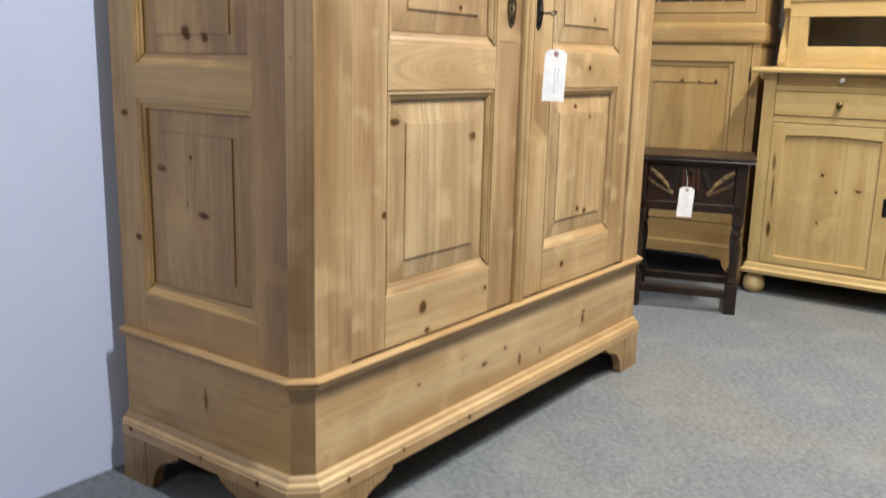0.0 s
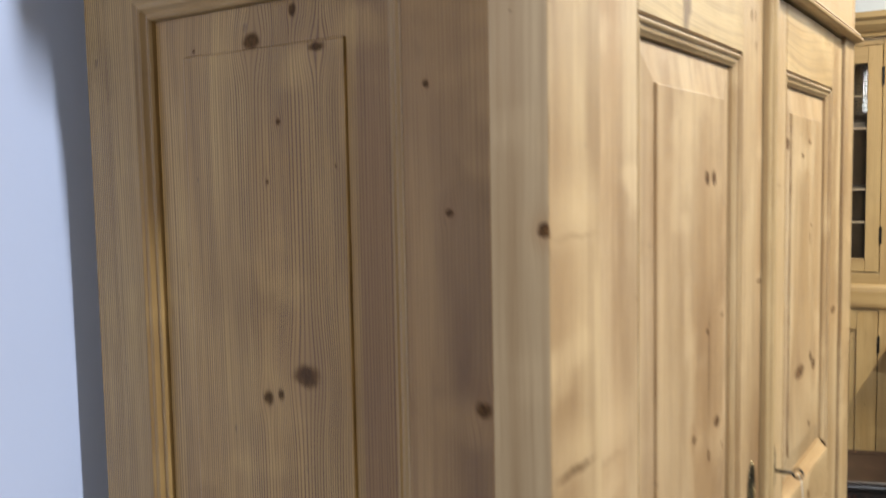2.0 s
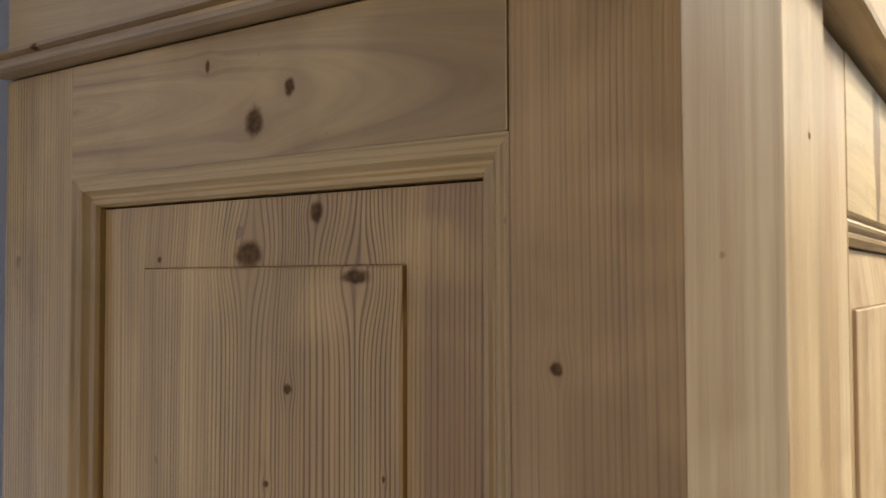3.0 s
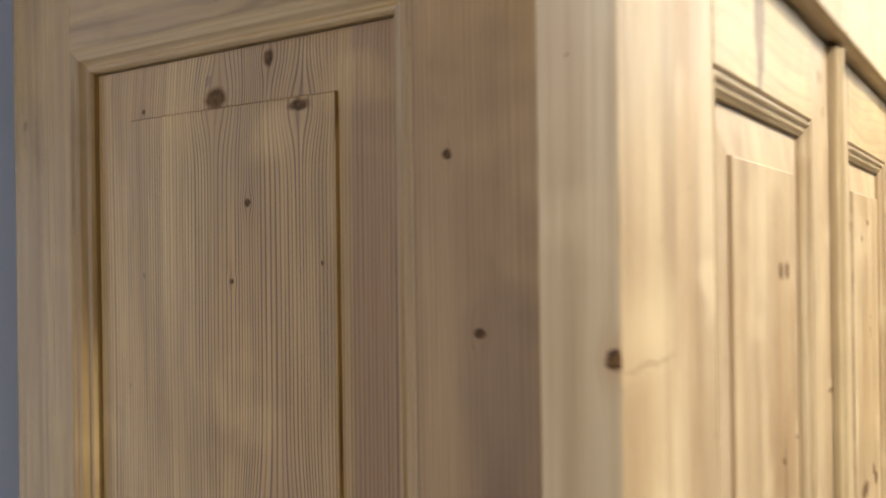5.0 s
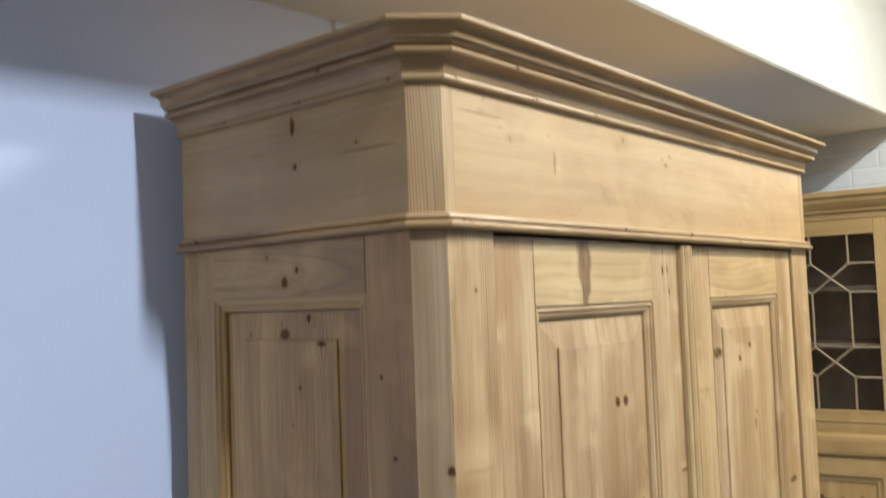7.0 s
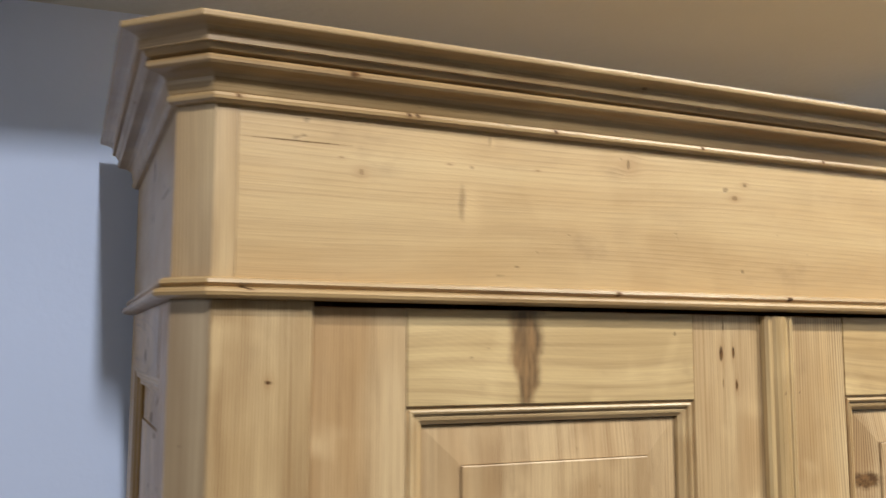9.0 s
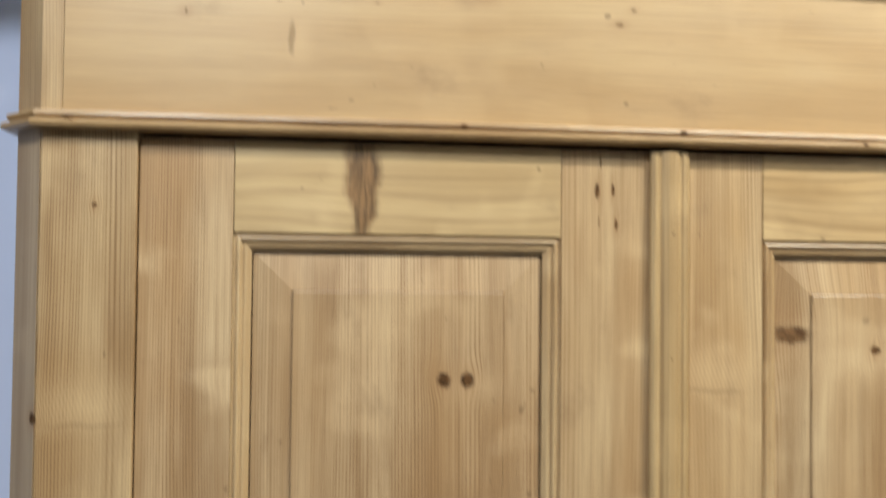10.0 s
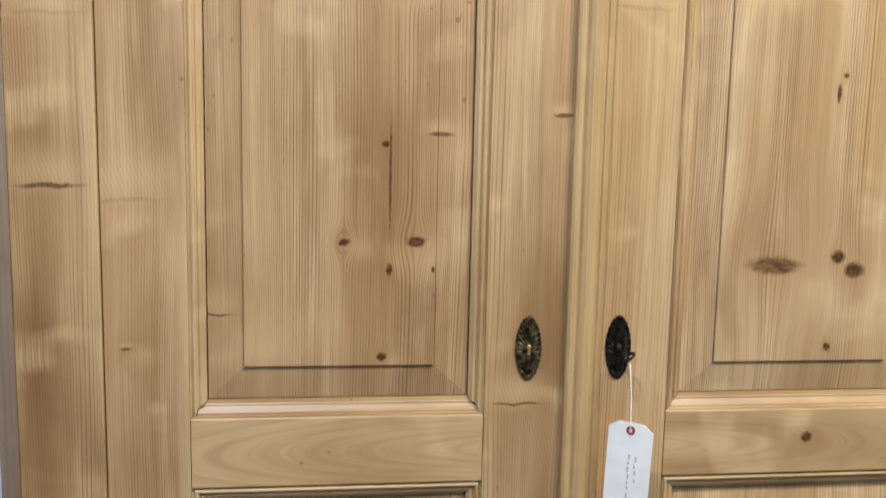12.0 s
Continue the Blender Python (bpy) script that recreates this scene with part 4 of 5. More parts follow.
def price_tag(name, hole, top, width, height, lean, turn, label):
    """A card tag with clipped corners, an eyelet and pencilled lines, hanging on a string."""
    tag = empty(name, hole, label, "price tag", "price tags")
    wide, k = width / 2, width * 0.22
    shape = [(-wide, k * 0.4 - height), (wide, k * 0.4 - height), (wide, -k * 0.25), (wide - k, k * 0.45), (-wide + k, k * 0.45), (-wide, -k * 0.25)]
    m = Matrix.Translation(hole) @ Matrix.Rotation(radians(turn), 4, "Z") @ Matrix.Rotation(radians(lean), 4, "Y")
    bm = bmesh.new()
    near, far = [bm.verts.new((x, -0.0004, z)) for x, z in shape], [bm.verts.new((x, 0.0004, z)) for x, z in shape]
    bm.faces.new(near), bm.faces.new(far[::-1])
    for i in range(len(shape)):
        j = (i + 1) % len(shape)
        bm.faces.new((near[i], far[i], far[j], near[j]))
    bm.transform(m)
    part("card", bm, CARD, tag)
    ring = bmesh.new()
    n, r0, r1 = 20, width * 0.045, width * 0.10
    a = [ring.verts.new((r1 * math.cos(t), -0.0009, -k * 0.35 + r1 * math.sin(t))) for t in [2 * math.pi * i / n for i in range(n)]]
    b = [ring.verts.new((r0 * math.cos(t), -0.0012, -k * 0.35 + r0 * math.sin(t))) for t in [2 * math.pi * i / n for i in range(n)]]
    c = [ring.verts.new((r1 * math.cos(t), 0.0006, -k * 0.35 + r1 * math.sin(t))) for t in [2 * math.pi * i / n for i in range(n)]]
    for i in range(n):
        ring.faces.new((a[i], a[(i + 1) % n], b[(i + 1) % n], b[i])), ring.faces.new((a[i], c[i], c[(i + 1) % n], a[(i + 1) % n]))
    ring.transform(m)
    part("eyelet", ring, EYELET, tag, "dark red eyelet")
    for dx, z0, z1 in ((0.00, -0.30, -0.80), (0.30, -0.32, -0.62)):
        z = z0 * height
        line = bmesh.new()
        while z > z1 * height:
            step = height * random.uniform(0.025, 0.07)
            shift = dx * wide + random.uniform(-0.03, 0.03) * wide
            box((shift - 0.0011, -0.00075, z - step), (shift + 0.0011, -0.0003, z), 0.0, line)
            z -= step + height * random.uniform(0.012, 0.035)
        line.transform(m)
        part("pencil_line", line, INK, tag, "faint pencilled writing")
    h = m @ Vector((0, -0.0015, -k * 0.35))
    mid = (h + Vector(top)) / 2 + Vector((0.001, -0.001, 0))
    part("string", tube([h + Vector((0, 0.002, -0.001)), h, mid, Vector(top), Vector(top) + Vector((0.002, 0.006, 0.003))], 0.0007, 6), STRING, tag, "white cotton string")
    return tag


price_tag("price_tag", (0.763, -0.043, 0.957), (0.7595, -0.0365, 1.0420), 0.058, 0.120, 2.0, -34.0, "white card price tag on a string on the wardrobe key")


def turn_about(ob, pivot, degrees):
    ob.matrix_world = Matrix.Translation(pivot) @ Matrix.Rotation(radians(degrees), 4, "Z") @ Matrix.Translation(-Vector(pivot)) @ ob.matrix_world


# ---- carved oak side table ----
def side_table():
    x0, x1, y0, y1, top = 2.180, 2.470, -0.072, 0.335, 0.605
    t = empty("side_table", (0.5 * (x0 + x1), 0.5 * (y0 + y1), 0), "small dark oak side table with carved drawer front and turned legs", "side table")
    plan = [(x0 - 0.018, y1 + 0.018), (x0 - 0.018, y0 - 0.018), (x1, y0 - 0.018), (x1, y1 + 0.018)]
    slab = sweep(plan, [(-0.03, top - 0.022), (0.002, top - 0.022), (0.006, top - 0.017), (0.004, top - 0.013), (0.008, top - 0.008), (0.008, top - 0.003), (0.004, top), (-0.03, top)], closed=True)
    box((x0 - 0.0, y0 - 0.0, top - 0.021), (x1 - 0.01, y1, top - 0.001), 0.0, slab)
    part("tabletop", slab, OAK, t)
    for name, lo, hi in (("side_apron", (x0 + 0.02, y0 + 0.006, 0.42), (x1 - 0.02, y0 + 0.024, 0.583)), ("side_apron", (x0 + 0.02, y1 - 0.024, 0.42), (x1 - 0.02, y1 - 0.006, 0.583)), ("back_apron", (x1 - 0.024, y0 + 0.02, 0.42), (x1 - 0.006, y1 - 0.02, 0.583))):
        part(name, box(lo, hi, 0.001), OAK, t)
    part("front_rail", box((x0, y0 + 0.01, 0.392), (x0 + 0.022, y1 - 0.01, 0.425), 0.003), OAK, t)
    part("front_rail", box((x0 + 0.004, y0 + 0.01, 0.568), (x0 + 0.022, y1 - 0.01, 0.583), 0.002), OAK, t)
    drawer = part("drawer", box((x0 + 0.005, y0 + 0.044, 0.428), (x0 + 0.26, y1 - 0.044, 0.566), 0.002), OAK, t, "carved drawer")
    mid = 0.5 * (y0 + y1)
    for s in (-1, 1):
        wing, n = bmesh.new(), 12
        for k in range(n):
            q = k / (n - 1)
            y, z, w = mid + s * (0.150 - 0.082 * q), 0.548 - 0.030 * q - 0.052 * q ** 2.2, 0.008 + 0.014 * math.sin(math.pi * min(1.0, q * 1.15)) + (0.004 if k % 3 == 1 else 0.0)
            feather = bmesh.new()
            bmesh.ops.create_uvsphere(feather, u_segments=8, v_segments=6, radius=1.0)
            feather.transform(Matrix.Translation((x0 + 0.0045, y, z - 0.35 * w)) @ Matrix.Rotation(s * radians(-38), 4, "X") @ Matrix.Diagonal((0.0055, 0.0085, w, 1)))
            join(wing, feather)
        part("carving", wing, GILT, drawer, "rubbed carved leaf wing")
        for k in range(5):
            rib = bmesh.new()
            bmesh.ops.create_uvsphere(rib, u_segments=10, v_segments=8, radius=1.0)
            rib.transform(Matrix.Translation((x0 + 0.0045, mid + s * (0.146 - 0.018 * k), 0.497 - 0.0095 * k)) @ Matrix.Rotation(s * radians(-34 - 4 * k), 4, "X") @ Matrix.Diagonal((0.0060, 0.0046, 0.0215 - 0.0012 * k, 1)))
            part("carving", rib, RUBBED, drawer, "rubbed carved rib")
        drop = bmesh.new()
        bmesh.ops.create_uvsphere(drop, u_segments=12, v_segments=10, radius=1.0)
        drop.transform(Matrix.Translation((x0 + 0.003, mid + s * 0.060, 0.508)) @ Matrix.Rotation(s * radians(24), 4, "X") @ Matrix.Diagonal((0.004, 0.015, 0.044, 1)))
        part("carving", drop, BLACKENED, drawer, "blackened carved drop")
    for dy, low in ((-0.026, 0.470), (-0.009, 0.452), (0.009, 0.450), (0.026, 0.468)):
        fold = bmesh.new()
        bmesh.ops.create_uvsphere(fold, u_segments=12, v_segments=10, radius=1.0)
        fold.transform(Matrix.Translation((x0 + 0.003, mid + dy, 0.5 * (low + 0.558))) @ Matrix.Diagonal((0.0075, 0.0095, 0.5 * (0.558 - low), 1)))
        part("carving", fold, REDDISH, drawer, "reddish carved drapery fold")
    pull = turned([(0.004, 0), (0.006, 0.004), (0.009, 0.010), (0.007, 0.016), (0.002, 0.018)], (0, 0, 0), 14)
    pull.transform(Matrix.Translation((x0 + 0.006, mid + 0.002, 0.545)) @ Matrix.Rotation(-math.pi / 2, 4, "Y"))
    part("knob", pull, IRON, drawer)
    for lx in (x0, x1 - 0.042):
        for ly in (y0, y1 - 0.042):
            leg = box((lx, ly, 0.345), (lx + 0.042, ly + 0.042, 0.584), 0.002)
            box((lx, ly, 0.0), (lx + 0.042, ly + 0.042, 0.118), 0.002, leg)
            join(leg, turned([(0.016, 0.117), (0.019, 0.125), (0.013, 0.135), (0.012, 0.150), (0.0155, 0.185), (0.019, 0.235), (0.0195, 0.262), (0.015, 0.290), (0.012, 0.300), (0.019, 0.308), (0.019, 0.318), (0.013, 0.326), (0.017, 0.338), (0.017, 0.346)], (lx + 0.021, ly + 0.021, 0), 18))
            part("leg", leg, OAK, t)
    for lo, hi in (((x0 + 0.008, y0 + 0.04, 0.060), (x0 + 0.030, y1 - 0.04, 0.092)), ((x1 - 0.034, y0 + 0.04, 0.060), (x1 - 0.012, y1 - 0.04, 0.092)), ((x0 + 0.04, y0 + 0.010, 0.060), (x1 - 0.04, y0 + 0.032, 0.092)), ((x0 + 0.04, y1 - 0.032, 0.060), (x1 - 0.04, y1 - 0.010, 0.092))):
        part("stretcher", box(lo, hi, 0.003), OAK, t)
    turn_about(t, (2.20, -0.06, 0), 19.0)
    return t


side_table()
price_tag("price_tag", (2.098, 0.118, 0.482), (2.098, 0.126, 0.545), 0.058, 0.114, 3.0, -52.0, "white card price tag on a string on the side table drawer")


# ---- glazed cupboard ----
def cupboard():
    x0, x1, y0, y1 = 2.690, 3.08, 0.075, 0.695
    c = empty("glazed_cupboard", (0.5 * (x0 + x1), 0.5 * (y0 + y1), 0), "tall honey-coloured pine cupboard with glazed upper door", "cupboard")
    mid = 0.5 * (y0 + y1)
    for lo, hi, m in (((x0 + 0.02, y0, 0.10), (x1, y0 + 0.02, 2.0), CU_V), ((x0 + 0.02, y1 - 0.02, 0.10), (x1, y1, 2.0), CU_V), ((x1 - 0.015, y0 + 0.02, 0.10), (x1, y1 - 0.02, 2.0), SHADED_INSIDE)):
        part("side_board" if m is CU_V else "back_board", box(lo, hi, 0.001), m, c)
    # shelves coloured dark for the dimness behind the glass
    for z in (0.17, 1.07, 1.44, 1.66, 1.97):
        part("shelf", box((x0 + 0.04, y0 + 0.02, z), (x1 - 0.015, y1 - 0.02, z + 0.018), 0.001), SHADED_INSIDE, c)
    part("top_board", box((x0 - 0.03, y0 - 0.03, 2.020), (x1, y1 + 0.03, 2.038), 0.001), CU_H, c)
    for lo, hi in (((x0, y0, 0.10), (x0 + 0.022, y0 + 0.035, 1.96)), ((x0, y1 - 0.035, 0.10), (x0 + 0.022, y1, 1.96))):
        part("front_stile", box(lo, hi, 0.0015), CU_V, c)
    for z0, z1 in ((0.160, 0.262), (1.030, 1.036), (1.075, 1.160), (1.935, 1.970)):
        part("front_rail", box((x0 + 0.001, y0 + 0.035, z0), (x0 + 0.022, y1 - 0.035, z1), 0.001), CU_H, c)
    round_plan = [(x1, y1), (x0, y1), (x0, y0), (x1, y0)]
    part("waist_moulding", sweep(round_plan, [(0, 1.036), (0.004, 1.036), (0.011, 1.040), (0.013, 1.050), (0.013, 1.094), (0.011, 1.108), (0.005, 1.118), (0, 1.121)]), CU_H, c)
    part("cornice", sweep(round_plan, [(0, 1.962), (0.010, 1.962), (0.012, 1.972), (0.020, 1.980), (0.034, 2.000), (0.036, 2.012), (0.048, 2.022), (0.050, 2.040), (0, 2.040)]), CU_H, c)
    part("plinth", sweep(round_plan, [(0, 0.115), (0.006, 0.115), (0.006, 0.160), (0.003, 0.168), (0, 0.170)]), CU_H, c)
    for ya, way in ((y0 - 0.006, 1), (y1 + 0.006, -1)):
        edge = [(0, 0), (0.055, 0), (0.060, 0.045), (0.085, 0.075), (0.092, 0.105), (0.150, 0.108), (0.150, 0.120), (0, 0.120)]
        bm = bmesh.new()
        near, far = [bm.verts.new((x0 - 0.006, ya + way * u, z)) for u, z in edge], [bm.verts.new((x0 + 0.016, ya + way * u, z)) for u, z in edge]
        bm.faces.new(near), bm.faces.new(far[::-1])
        for i in range(len(edge)):
            j = (i + 1) % len(edge)
            bm.faces.new((near[i], far[i], far[j], near[j]))
        part("bracket_foot", bm, CU_V, c)
        part("back_foot", box((x1 - 0.05, min(ya, ya + way * 0.05), 0), (x1, max(ya, ya + way * 0.05), 0.12), 0.002), CU_V, c)

    def at(u, d, z):
        return (x0 + d, u, z)

    low = empty("lower_door", (x0, y0, 0.6), parent=c)
    low.matrix_parent_inverse = c.matrix_world.inverted()
    bpy.context.view_layer.update()
    a, b = y0 + 0.037, y1 - 0.037
    for lo, hi in ((a, a + 0.066), (b - 0.066, b)):
        part("stile", placed_box(at, lo, hi, -0.002, 0.02, 0.264, 1.028), CU_V, low)
    for lo, hi in ((0.264, 0.35), (0.960, 1.028)):
        part("rail", placed_box(at, a + 0.066, b - 0.066, -0.0015, 0.02, lo, hi), CU_H, low)
    for side in "lrtb":
        part("moulding", opening_mould(at, a + 0.066, b - 0.066, 0.35, 0.960, -0.002, side, REBATE), CU_V if side in "lr" else CU_H, low)
    edge = a + 0.139
    stained = pine("cupboard_panel_pine", "v", 36, [(x0 + edge + 0.006, 0.876, 0.0060, 1.3), (x0 + edge + 0.075, 0.873, 0.0052, 0.7), (x0 + edge + 0.150, 0.876, 0.0060, 1.2)], HONEY, HONEY_D, HONEY_P, 150.0, 0.30)
    panel = part("panel", raised_panel(at, a + 0.066, b - 0.066, 0.35, 0.960, -0.002, 0.052, 0.070, 0.060), stained, low)
    # no groove is cut: a dark strip paints its shade and dirt
    part("groove", placed_box(at, edge - 0.010, b - 0.139, 0.0012, 0.006, 0.8670, 0.8706, 0.0004), SHADED_INSIDE, panel, "dark strip for the shade and dirt of a worn groove")
    up = empty("glazed_door", (x0, y0, 1.5), parent=c)
    up.matrix_parent_inverse = c.matrix_world.inverted()
    bpy.context.view_layer.update()
    g0, g1, z0, z1 = y0 + 0.082, y1 - 0.082, 1.208, 1.875
    for lo, hi in ((a, g0), (g1, b)):
        part("stile", placed_box(at, lo, hi, -0.002, 0.02, 1.162, 1.933, 0.002), CU_V, up)
    for lo, hi in ((1.162, z0), (z1, 1.933)):
        part("rail", placed_box(at, g0, g1, -0.0015, 0.02, lo, hi, 0.002), CU_H, up)
    pane = part("pane", box((x0 + 0.011, g0, z0), (x0 + 0.014, g1, z1)), GLASS, up, "clear old window glass")
    pane.visible_shadow = False
    m0 = g0 + 0.093
    bars = []
    for s in (-1, 1):
        e, i, k = mid + s * (mid - g0), mid + s * (mid - m0), mid
        bars += [((i, z1), (i, 1.765)), ((i, 1.765), (e, 1.765)), ((i, 1.655), (e, 1.655)), ((i, 1.655), (i, 1.446)), ((i, 1.446), (e, 1.446)), ((i, 1.333), (e, 1.333)), ((i, 1.333), (i, z0)),
                 ((i, 1.765), (k, 1.650)), ((i, 1.655), (k, 1.768)), ((i, 1.446), (k, 1.333)), ((i, 1.333), (k, 1.446))]
    bars += [((mid, z1), (mid, 1.768)), ((mid, 1.650), (mid, 1.446)), ((mid, 1.333), (mid, z0))]
    for (ya, za), (yb, zb) in bars:
        length = math.hypot(yb - ya, zb - za)
        bm = box((0.0005, -0.0032, -0.002), (0.011, 0.0032, length + 0.002), 0.0012)
        bm.transform(Matrix.Translation((x0, ya, za)) @ Matrix.Rotation(-math.atan2(yb - ya, zb - za), 4, "X"))
        part("glazing_bar", bm, BAR_PINE, up)
    for z in (1.26, 1.80, 0.40, 0.88):
        part("hinge", box((x0 - 0.006, y0 + 0.030, z), (x0 + 0.004, y0 + 0.038, z + 0.06), 0.002), IRON, c, "dark iron hinge")
    turn_about(c, (x0, y0, 0), 8.0)
    return c


cupboard()


# ---- dresser ----
def dresser():
    x0, x1, y0, y1 = 2.590, 3.09, 0.020, -1.080
    d = empty("dresser", (2.84, -0.53, 0), "yellow waxed pine dresser with glazed upper part and bun feet", "dresser")
    mid = 0.5 * (y0 + y1)
    for ya, yb in ((y0 - 0.020, y0), (y1, y1 + 0.020)):
        part("side_board", box((x0 + 0.022, ya, 0.10), (x1, yb, 0.918), 0.001), DR_V, d)
    part("back_board", box((x1 - 0.012, y1 + 0.02, 0.10), (x1, y0 - 0.02, 0.918)), DR_H, d)
    part("bottom_board", box((x0 + 0.02, y1 + 0.02, 0.11), (x1 - 0.012, y0 - 0.02, 0.128)), DR_H, d)
    plan = [(x1, y0), (x0, y0), (x0, y1), (x1, y1)]
    part("base_moulding", sweep(plan, [(0, 0.090), (0.016, 0.090), (0.018, 0.104), (0.010, 0.112), (0.006, 0.128), (0, 0.132)]), DR_H, d)
    top = sweep([(x1, y0), (x0, y0), (x0, y1), (x1, y1)], [(-0.02, 0.918), (0.040, 0.918), (0.044, 0.924), (0.044, 0.932), (0.038, 0.938), (0.038, 0.944), (-0.02, 0.944)])
    box((x0 + 0.01, y1 + 0.01, 0.919), (x1, y0 - 0.01, 0.943), 0.0, top)
    part("worktop", top, DR_H, d)
    for ya, yb in ((y0 - 0.050, y0 - 0.0004), (mid - 0.022, mid + 0.022), (y1 + 0.0004, y1 + 0.050)):
        part("front_stile", box((x0, ya, 0.13), (x0 + 0.022, yb, 0.918), 0.002), DR_V, d)
    for z0, z1 in ((0.849, 0.873), (0.725, 0.750), (0.130, 0.138)):
        part("front_rail", box((x0 + 0.001, y1 + 0.05, z0), (x0 + 0.022, y0 - 0.05, z1), 0.001), DR_H, d)
    slide = part("slide", box((x0 + 0.010, y1 + 0.052, 0.875), (x0 + 0.30, y0 - 0.052, 0.916), 0.001), DR_H, d)
    for s in (0, 1):
        ya, yb = (mid + 0.022, y0 - 0.05) if s == 0 else (y1 + 0.05, mid - 0.022)
        drawer = part("drawer", box((x0 - 0.003, ya + 0.002, 0.752), (x0 + 0.34, yb - 0.002, 0.847), 0.003), DR_H, d)
        yc = 0.5 * (ya + yb)
        for z, r, m, parent in ((0.800, 0.9, BRONZE, drawer), (0.896, 0.70, PORCELAIN, slide)):
            knob = turned([(0.006 * r, 0), (0.005 * r, 0.008 * r), (0.013 * r, 0.014 * r), (0.015 * r, 0.020 * r), (0.012 * r, 0.026 * r), (0.003 * r, 0.029 * r)], (0, 0, 0), 18)
            knob.transform(Matrix.Translation((x0 - 0.003, yc - 0.012, z)) @ Matrix.Rotation(-math.pi / 2, 4, "Y"))
            part("knob", knob, m, parent)
        door_low = empty("door", (x0, ya, 0.4), parent=d)
        door_low.matrix_parent_inverse = d.matrix_world.inverted()
        bpy.context.view_layer.update()
        for lo, hi in ((ya + 0.002, ya + 0.062), (yb - 0.056, yb - 0.002)):
            part("stile", box((x0 - 0.002, lo, 0.140), (x0 + 0.02, hi, 0.722), 0.002), DR_V, door_low)
        part("rail", box((x0 - 0.0015, ya + 0.062, 0.140), (x0 + 0.02, yb - 0.056, 0.172), 0.003), DR_H, door_low)
        arch, n = bmesh.new(), 14
        lower = [(ya + 0.062 + (yb - ya - 0.118) * k / n, 0.672 + 0.007 * math.sin(math.pi * k / n)) for k in range(n + 1)]
        outline = lower + [(yb - 0.056, 0.722), (ya + 0.062, 0.722)]
        near, far = [arch.verts.new((x0 - 0.0015, y, z)) for y, z in outline], [arch.verts.new((x0 + 0.02, y, z)) for y, z in outline]
        arch.faces.new(near), arch.faces.new(far[::-1])
        for i in range(len(outline)):
            j = (i + 1) % len(outline)
            arch.faces.new((near[i], far[i], far[j], near[j]))
        part("rail", arch, DR_H, door_low)
        part("panel", box((x0 + 0.010, ya + 0.050, 0.160), (x0 + 0.018, yb - 0.045, 0.70)), DR_V, door_low)
        part("lock_plate", box((x0 - 0.005, (ya if s == 0 else yb) + (0.012 if s == 0 else -0.032), 0.385), (x0 - 0.001, (ya if s == 0 else yb) + (0.032 if s == 0 else -0.012), 0.455), 0.001), IRON, door_low, "dark iron lock plate")
    bun = [(0.020, 0.0), (0.034, 0.006), (0.043, 0.022), (0.045, 0.040), (0.040, 0.060), (0.030, 0.074), (0.022, 0.080), (0.024, 0.091)]
    for bx, by in ((x0 + 0.035, y0 - 0.03), (x1 - 0.05, y0 - 0.03), (x0 + 0.035, y1 + 0.03), (x1 - 0.05, y1 + 0.03)):
        part("bun_foot", turned(bun, (bx, by, 0), 20), DR_H, d)
    # upper part
    xf, ze = 2.750, 0.944
    for ya, yb in ((y0 - 0.030, y0), (y1, y1 + 0.030)):
        wave = [(0, ze), (-0.005, ze + 0.02), (-0.002, ze + 0.05), (0.012, ze + 0.10), (0.030, ze + 0.15), (0.045, ze + 0.20), (0.030, ze + 0.225), (0.0, ze + 0.235)]
        bm = bmesh.new()
        edge = [(xf + u, z) for u, z in wave] + [(x1, ze + 0.235), (x1, ze)]
        near, far = [bm.verts.new((x, ya, z)) for x, z in edge], [bm.verts.new((x, yb, z)) for x, z in edge]
        bm.faces.new(near), bm.faces.new(far[::-1])
        for i in range(len(edge)):
            j = (i + 1) % len(edge)
            bm.faces.new((near[i], far[i], far[j], near[j]))
        part("scrolled_side", bm, DR_V, d)
        part("side_board", box((xf, ya, 1.180), (x1, yb, 2.02), 0.002), DR_V, d)
    part("back_board", box((x1 - 0.012, y1 + 0.03, ze), (x1, y0 - 0.03, 2.02)), SHADED_INSIDE, d)
    part("back_board", box((xf + 0.06, y1 + 0.03, ze), (xf + 0.075, y0 - 0.03, 1.02)), DR_H, d)
    for z0, z1 in ((1.146, 1.205), (1.955, 2.02)):
        part("front_rail", box((xf + 0.002, y1 + 0.03, z0), (xf + 0.03, y0 - 0.03, z1), 0.002), DR_H, d)
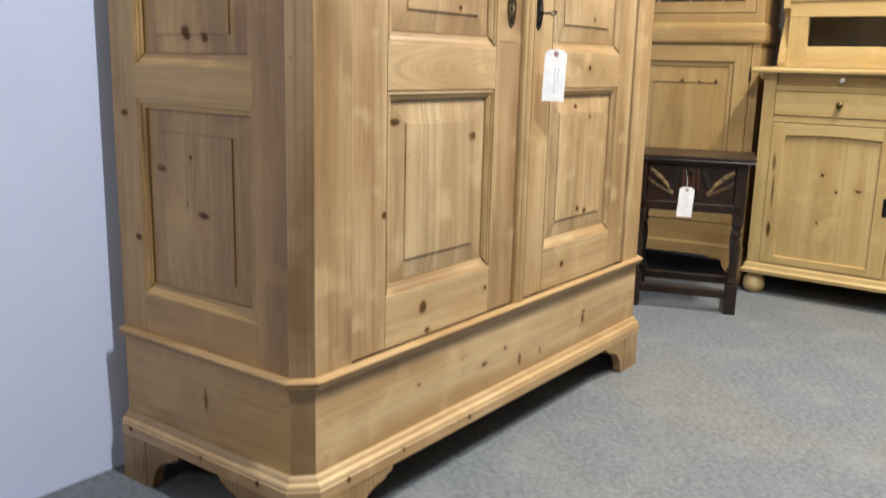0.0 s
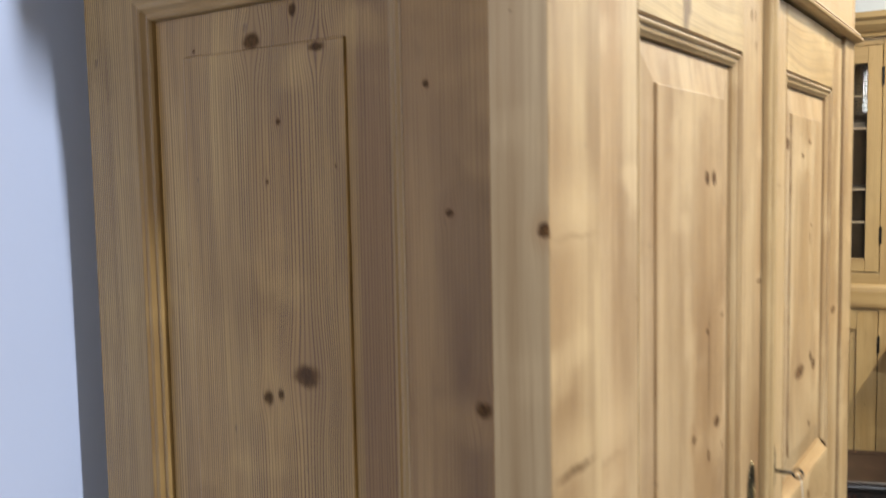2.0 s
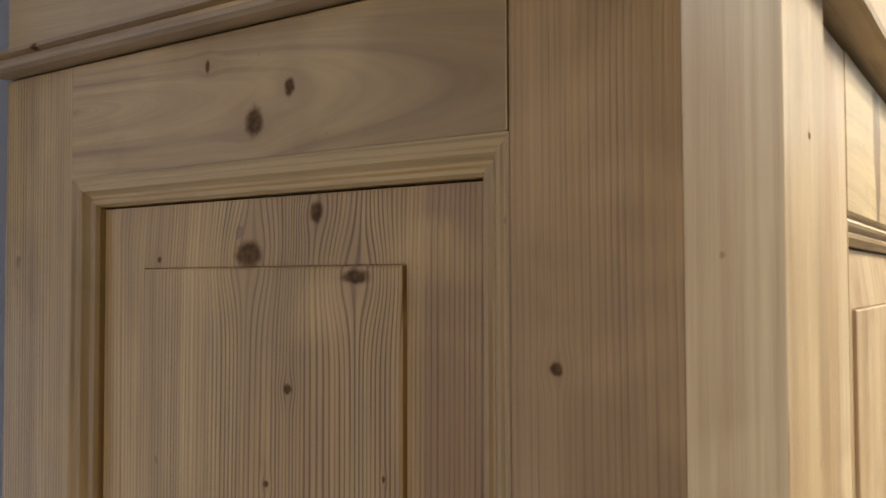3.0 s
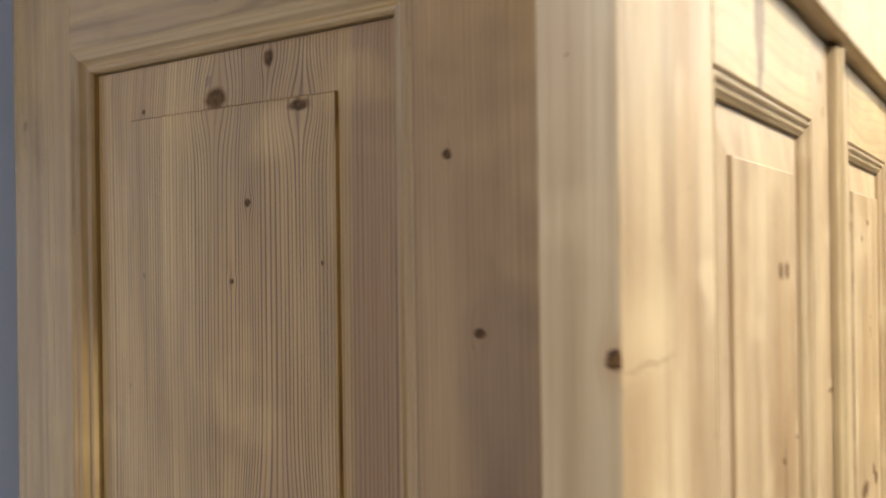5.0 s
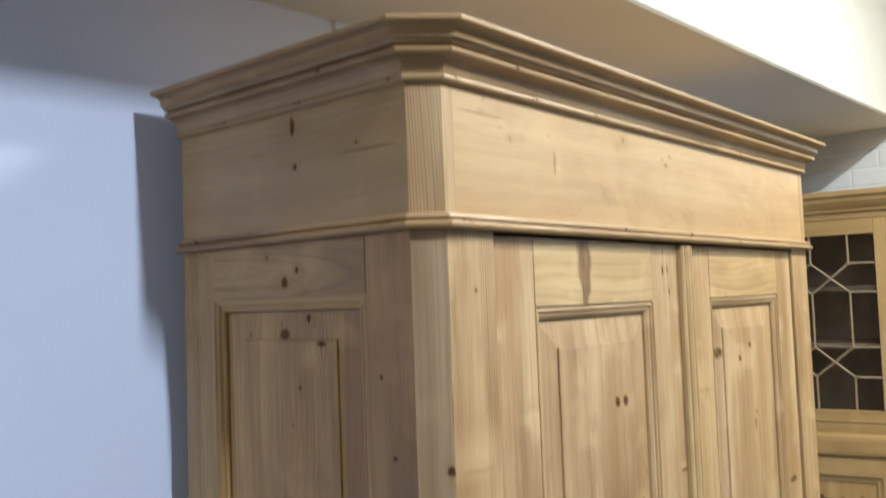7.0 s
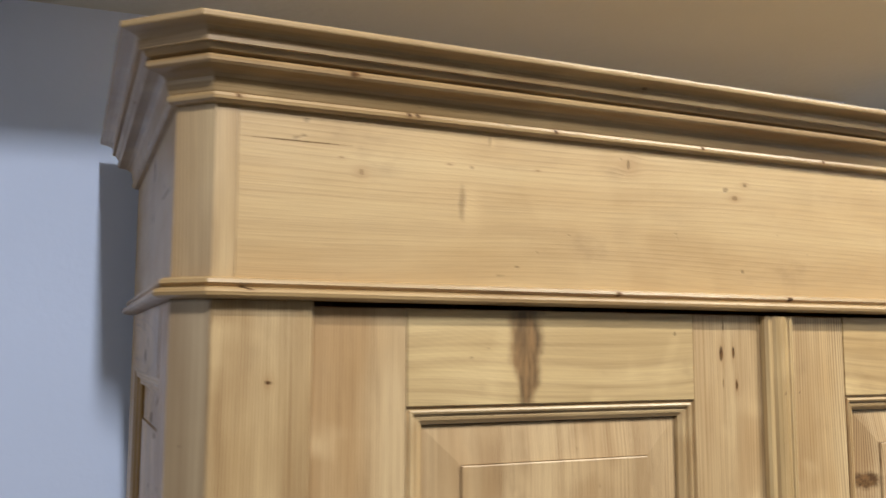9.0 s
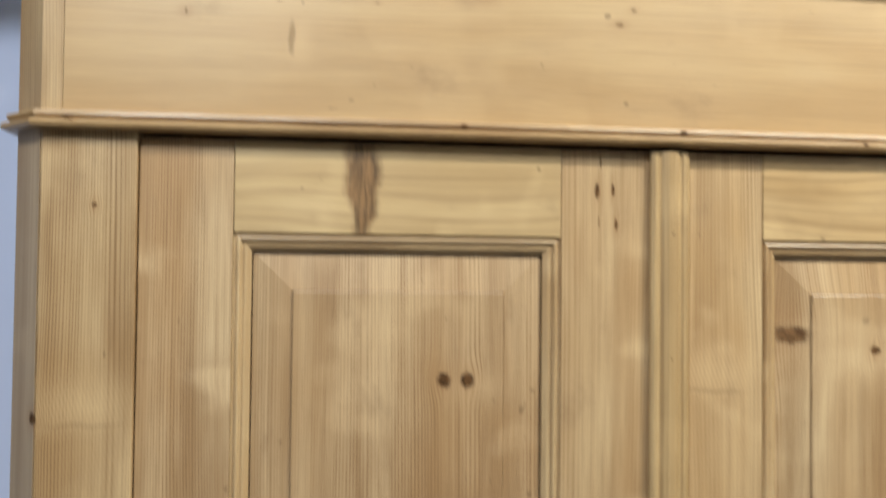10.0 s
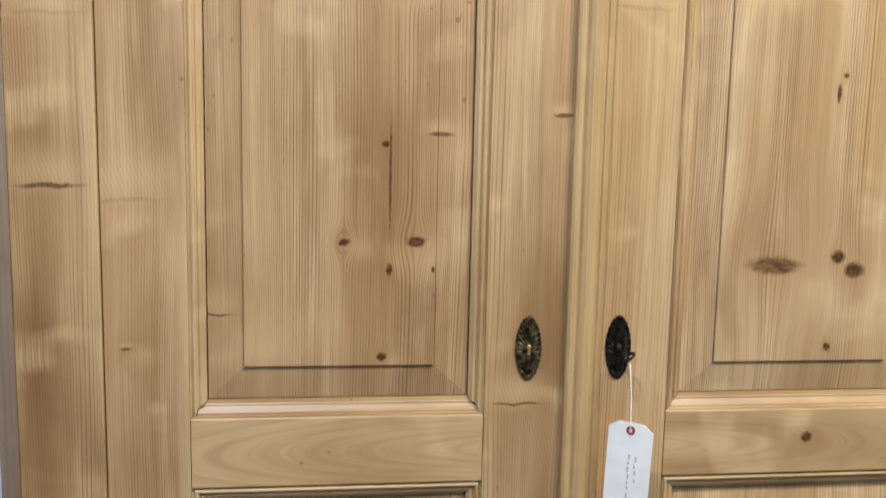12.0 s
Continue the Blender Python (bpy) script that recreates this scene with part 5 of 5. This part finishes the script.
    for ya, yb in ((y0 - 0.105, y0 - 0.03), (mid - 0.03, mid + 0.03), (y1 + 0.03, y1 + 0.105)):
        part("front_stile", box((xf + 0.003, ya, ze if yb > mid + 0.1 or yb < mid - 0.1 else 1.205), (xf + 0.03, yb, 1.146), 0.002) if yb > mid + 0.1 or yb < mid - 0.1 else box((xf + 0.003, ya, 1.206), (xf + 0.03, yb, 1.954), 0.002), DR_V, d)
    part("front_rail", box((xf + 0.004, y1 + 0.105, ze), (xf + 0.03, y0 - 0.105, 1.028), 0.002), DR_H, d)
    low_pane = part("pane", box((xf + 0.016, y1 + 0.105, 1.028), (xf + 0.019, y0 - 0.105, 1.146)), GLASS, d, "low strip of old glass")
    low_pane.visible_shadow = False
    part("shelf", box((xf + 0.032, y1 + 0.03, 1.180), (x1 - 0.012, y0 - 0.03, 1.198)), SHADED_INSIDE, d)
    part("shelf", box((xf + 0.032, y1 + 0.03, 1.55), (x1 - 0.012, y0 - 0.03, 1.568)), SHADED_INSIDE, d)
    part("shelf", box((xf + 0.08, y1 + 0.03, ze + 0.001), (x1 - 0.012, y0 - 0.03, ze + 0.01)), SHADED_INSIDE, d)
    for s in (0, 1):
        ya, yb = (mid + 0.031, y0 - 0.031) if s == 0 else (y1 + 0.031, mid - 0.031)
        gd = empty("glazed_door", (xf, ya, 1.5), parent=d)
        gd.matrix_parent_inverse = d.matrix_world.inverted()
        bpy.context.view_layer.update()
        for lo, hi in ((ya, ya + 0.076), (yb - 0.076, yb)):
            part("stile", box((xf - 0.004, lo, 1.207), (xf + 0.018, hi, 1.953), 0.003), DR_V, gd)
        for lo, hi in ((1.207, 1.265), (1.885, 1.953)):
            part("rail", box((xf - 0.0035, ya + 0.076, lo), (xf + 0.018, yb - 0.076, hi), 0.003), DR_H, gd)
        pane = part("pane", box((xf + 0.006, ya + 0.076, 1.265), (xf + 0.009, yb - 0.076, 1.885)), GLASS, gd, "clear old window glass")
        pane.visible_shadow = False
    crown = sweep([(x1, y0), (xf, y0), (xf, y1), (x1, y1)], [(0.0, 2.00), (0.010, 2.00), (0.014, 2.012), (0.034, 2.035), (0.040, 2.040), (0.040, 2.056), (0.0, 2.056)])
    box((xf + 0.001, y1 + 0.001, 2.02), (x1, y0 - 0.001, 2.05), 0.0, crown)
    part("cornice", crown, DR_H, d)
    return d


dresser()
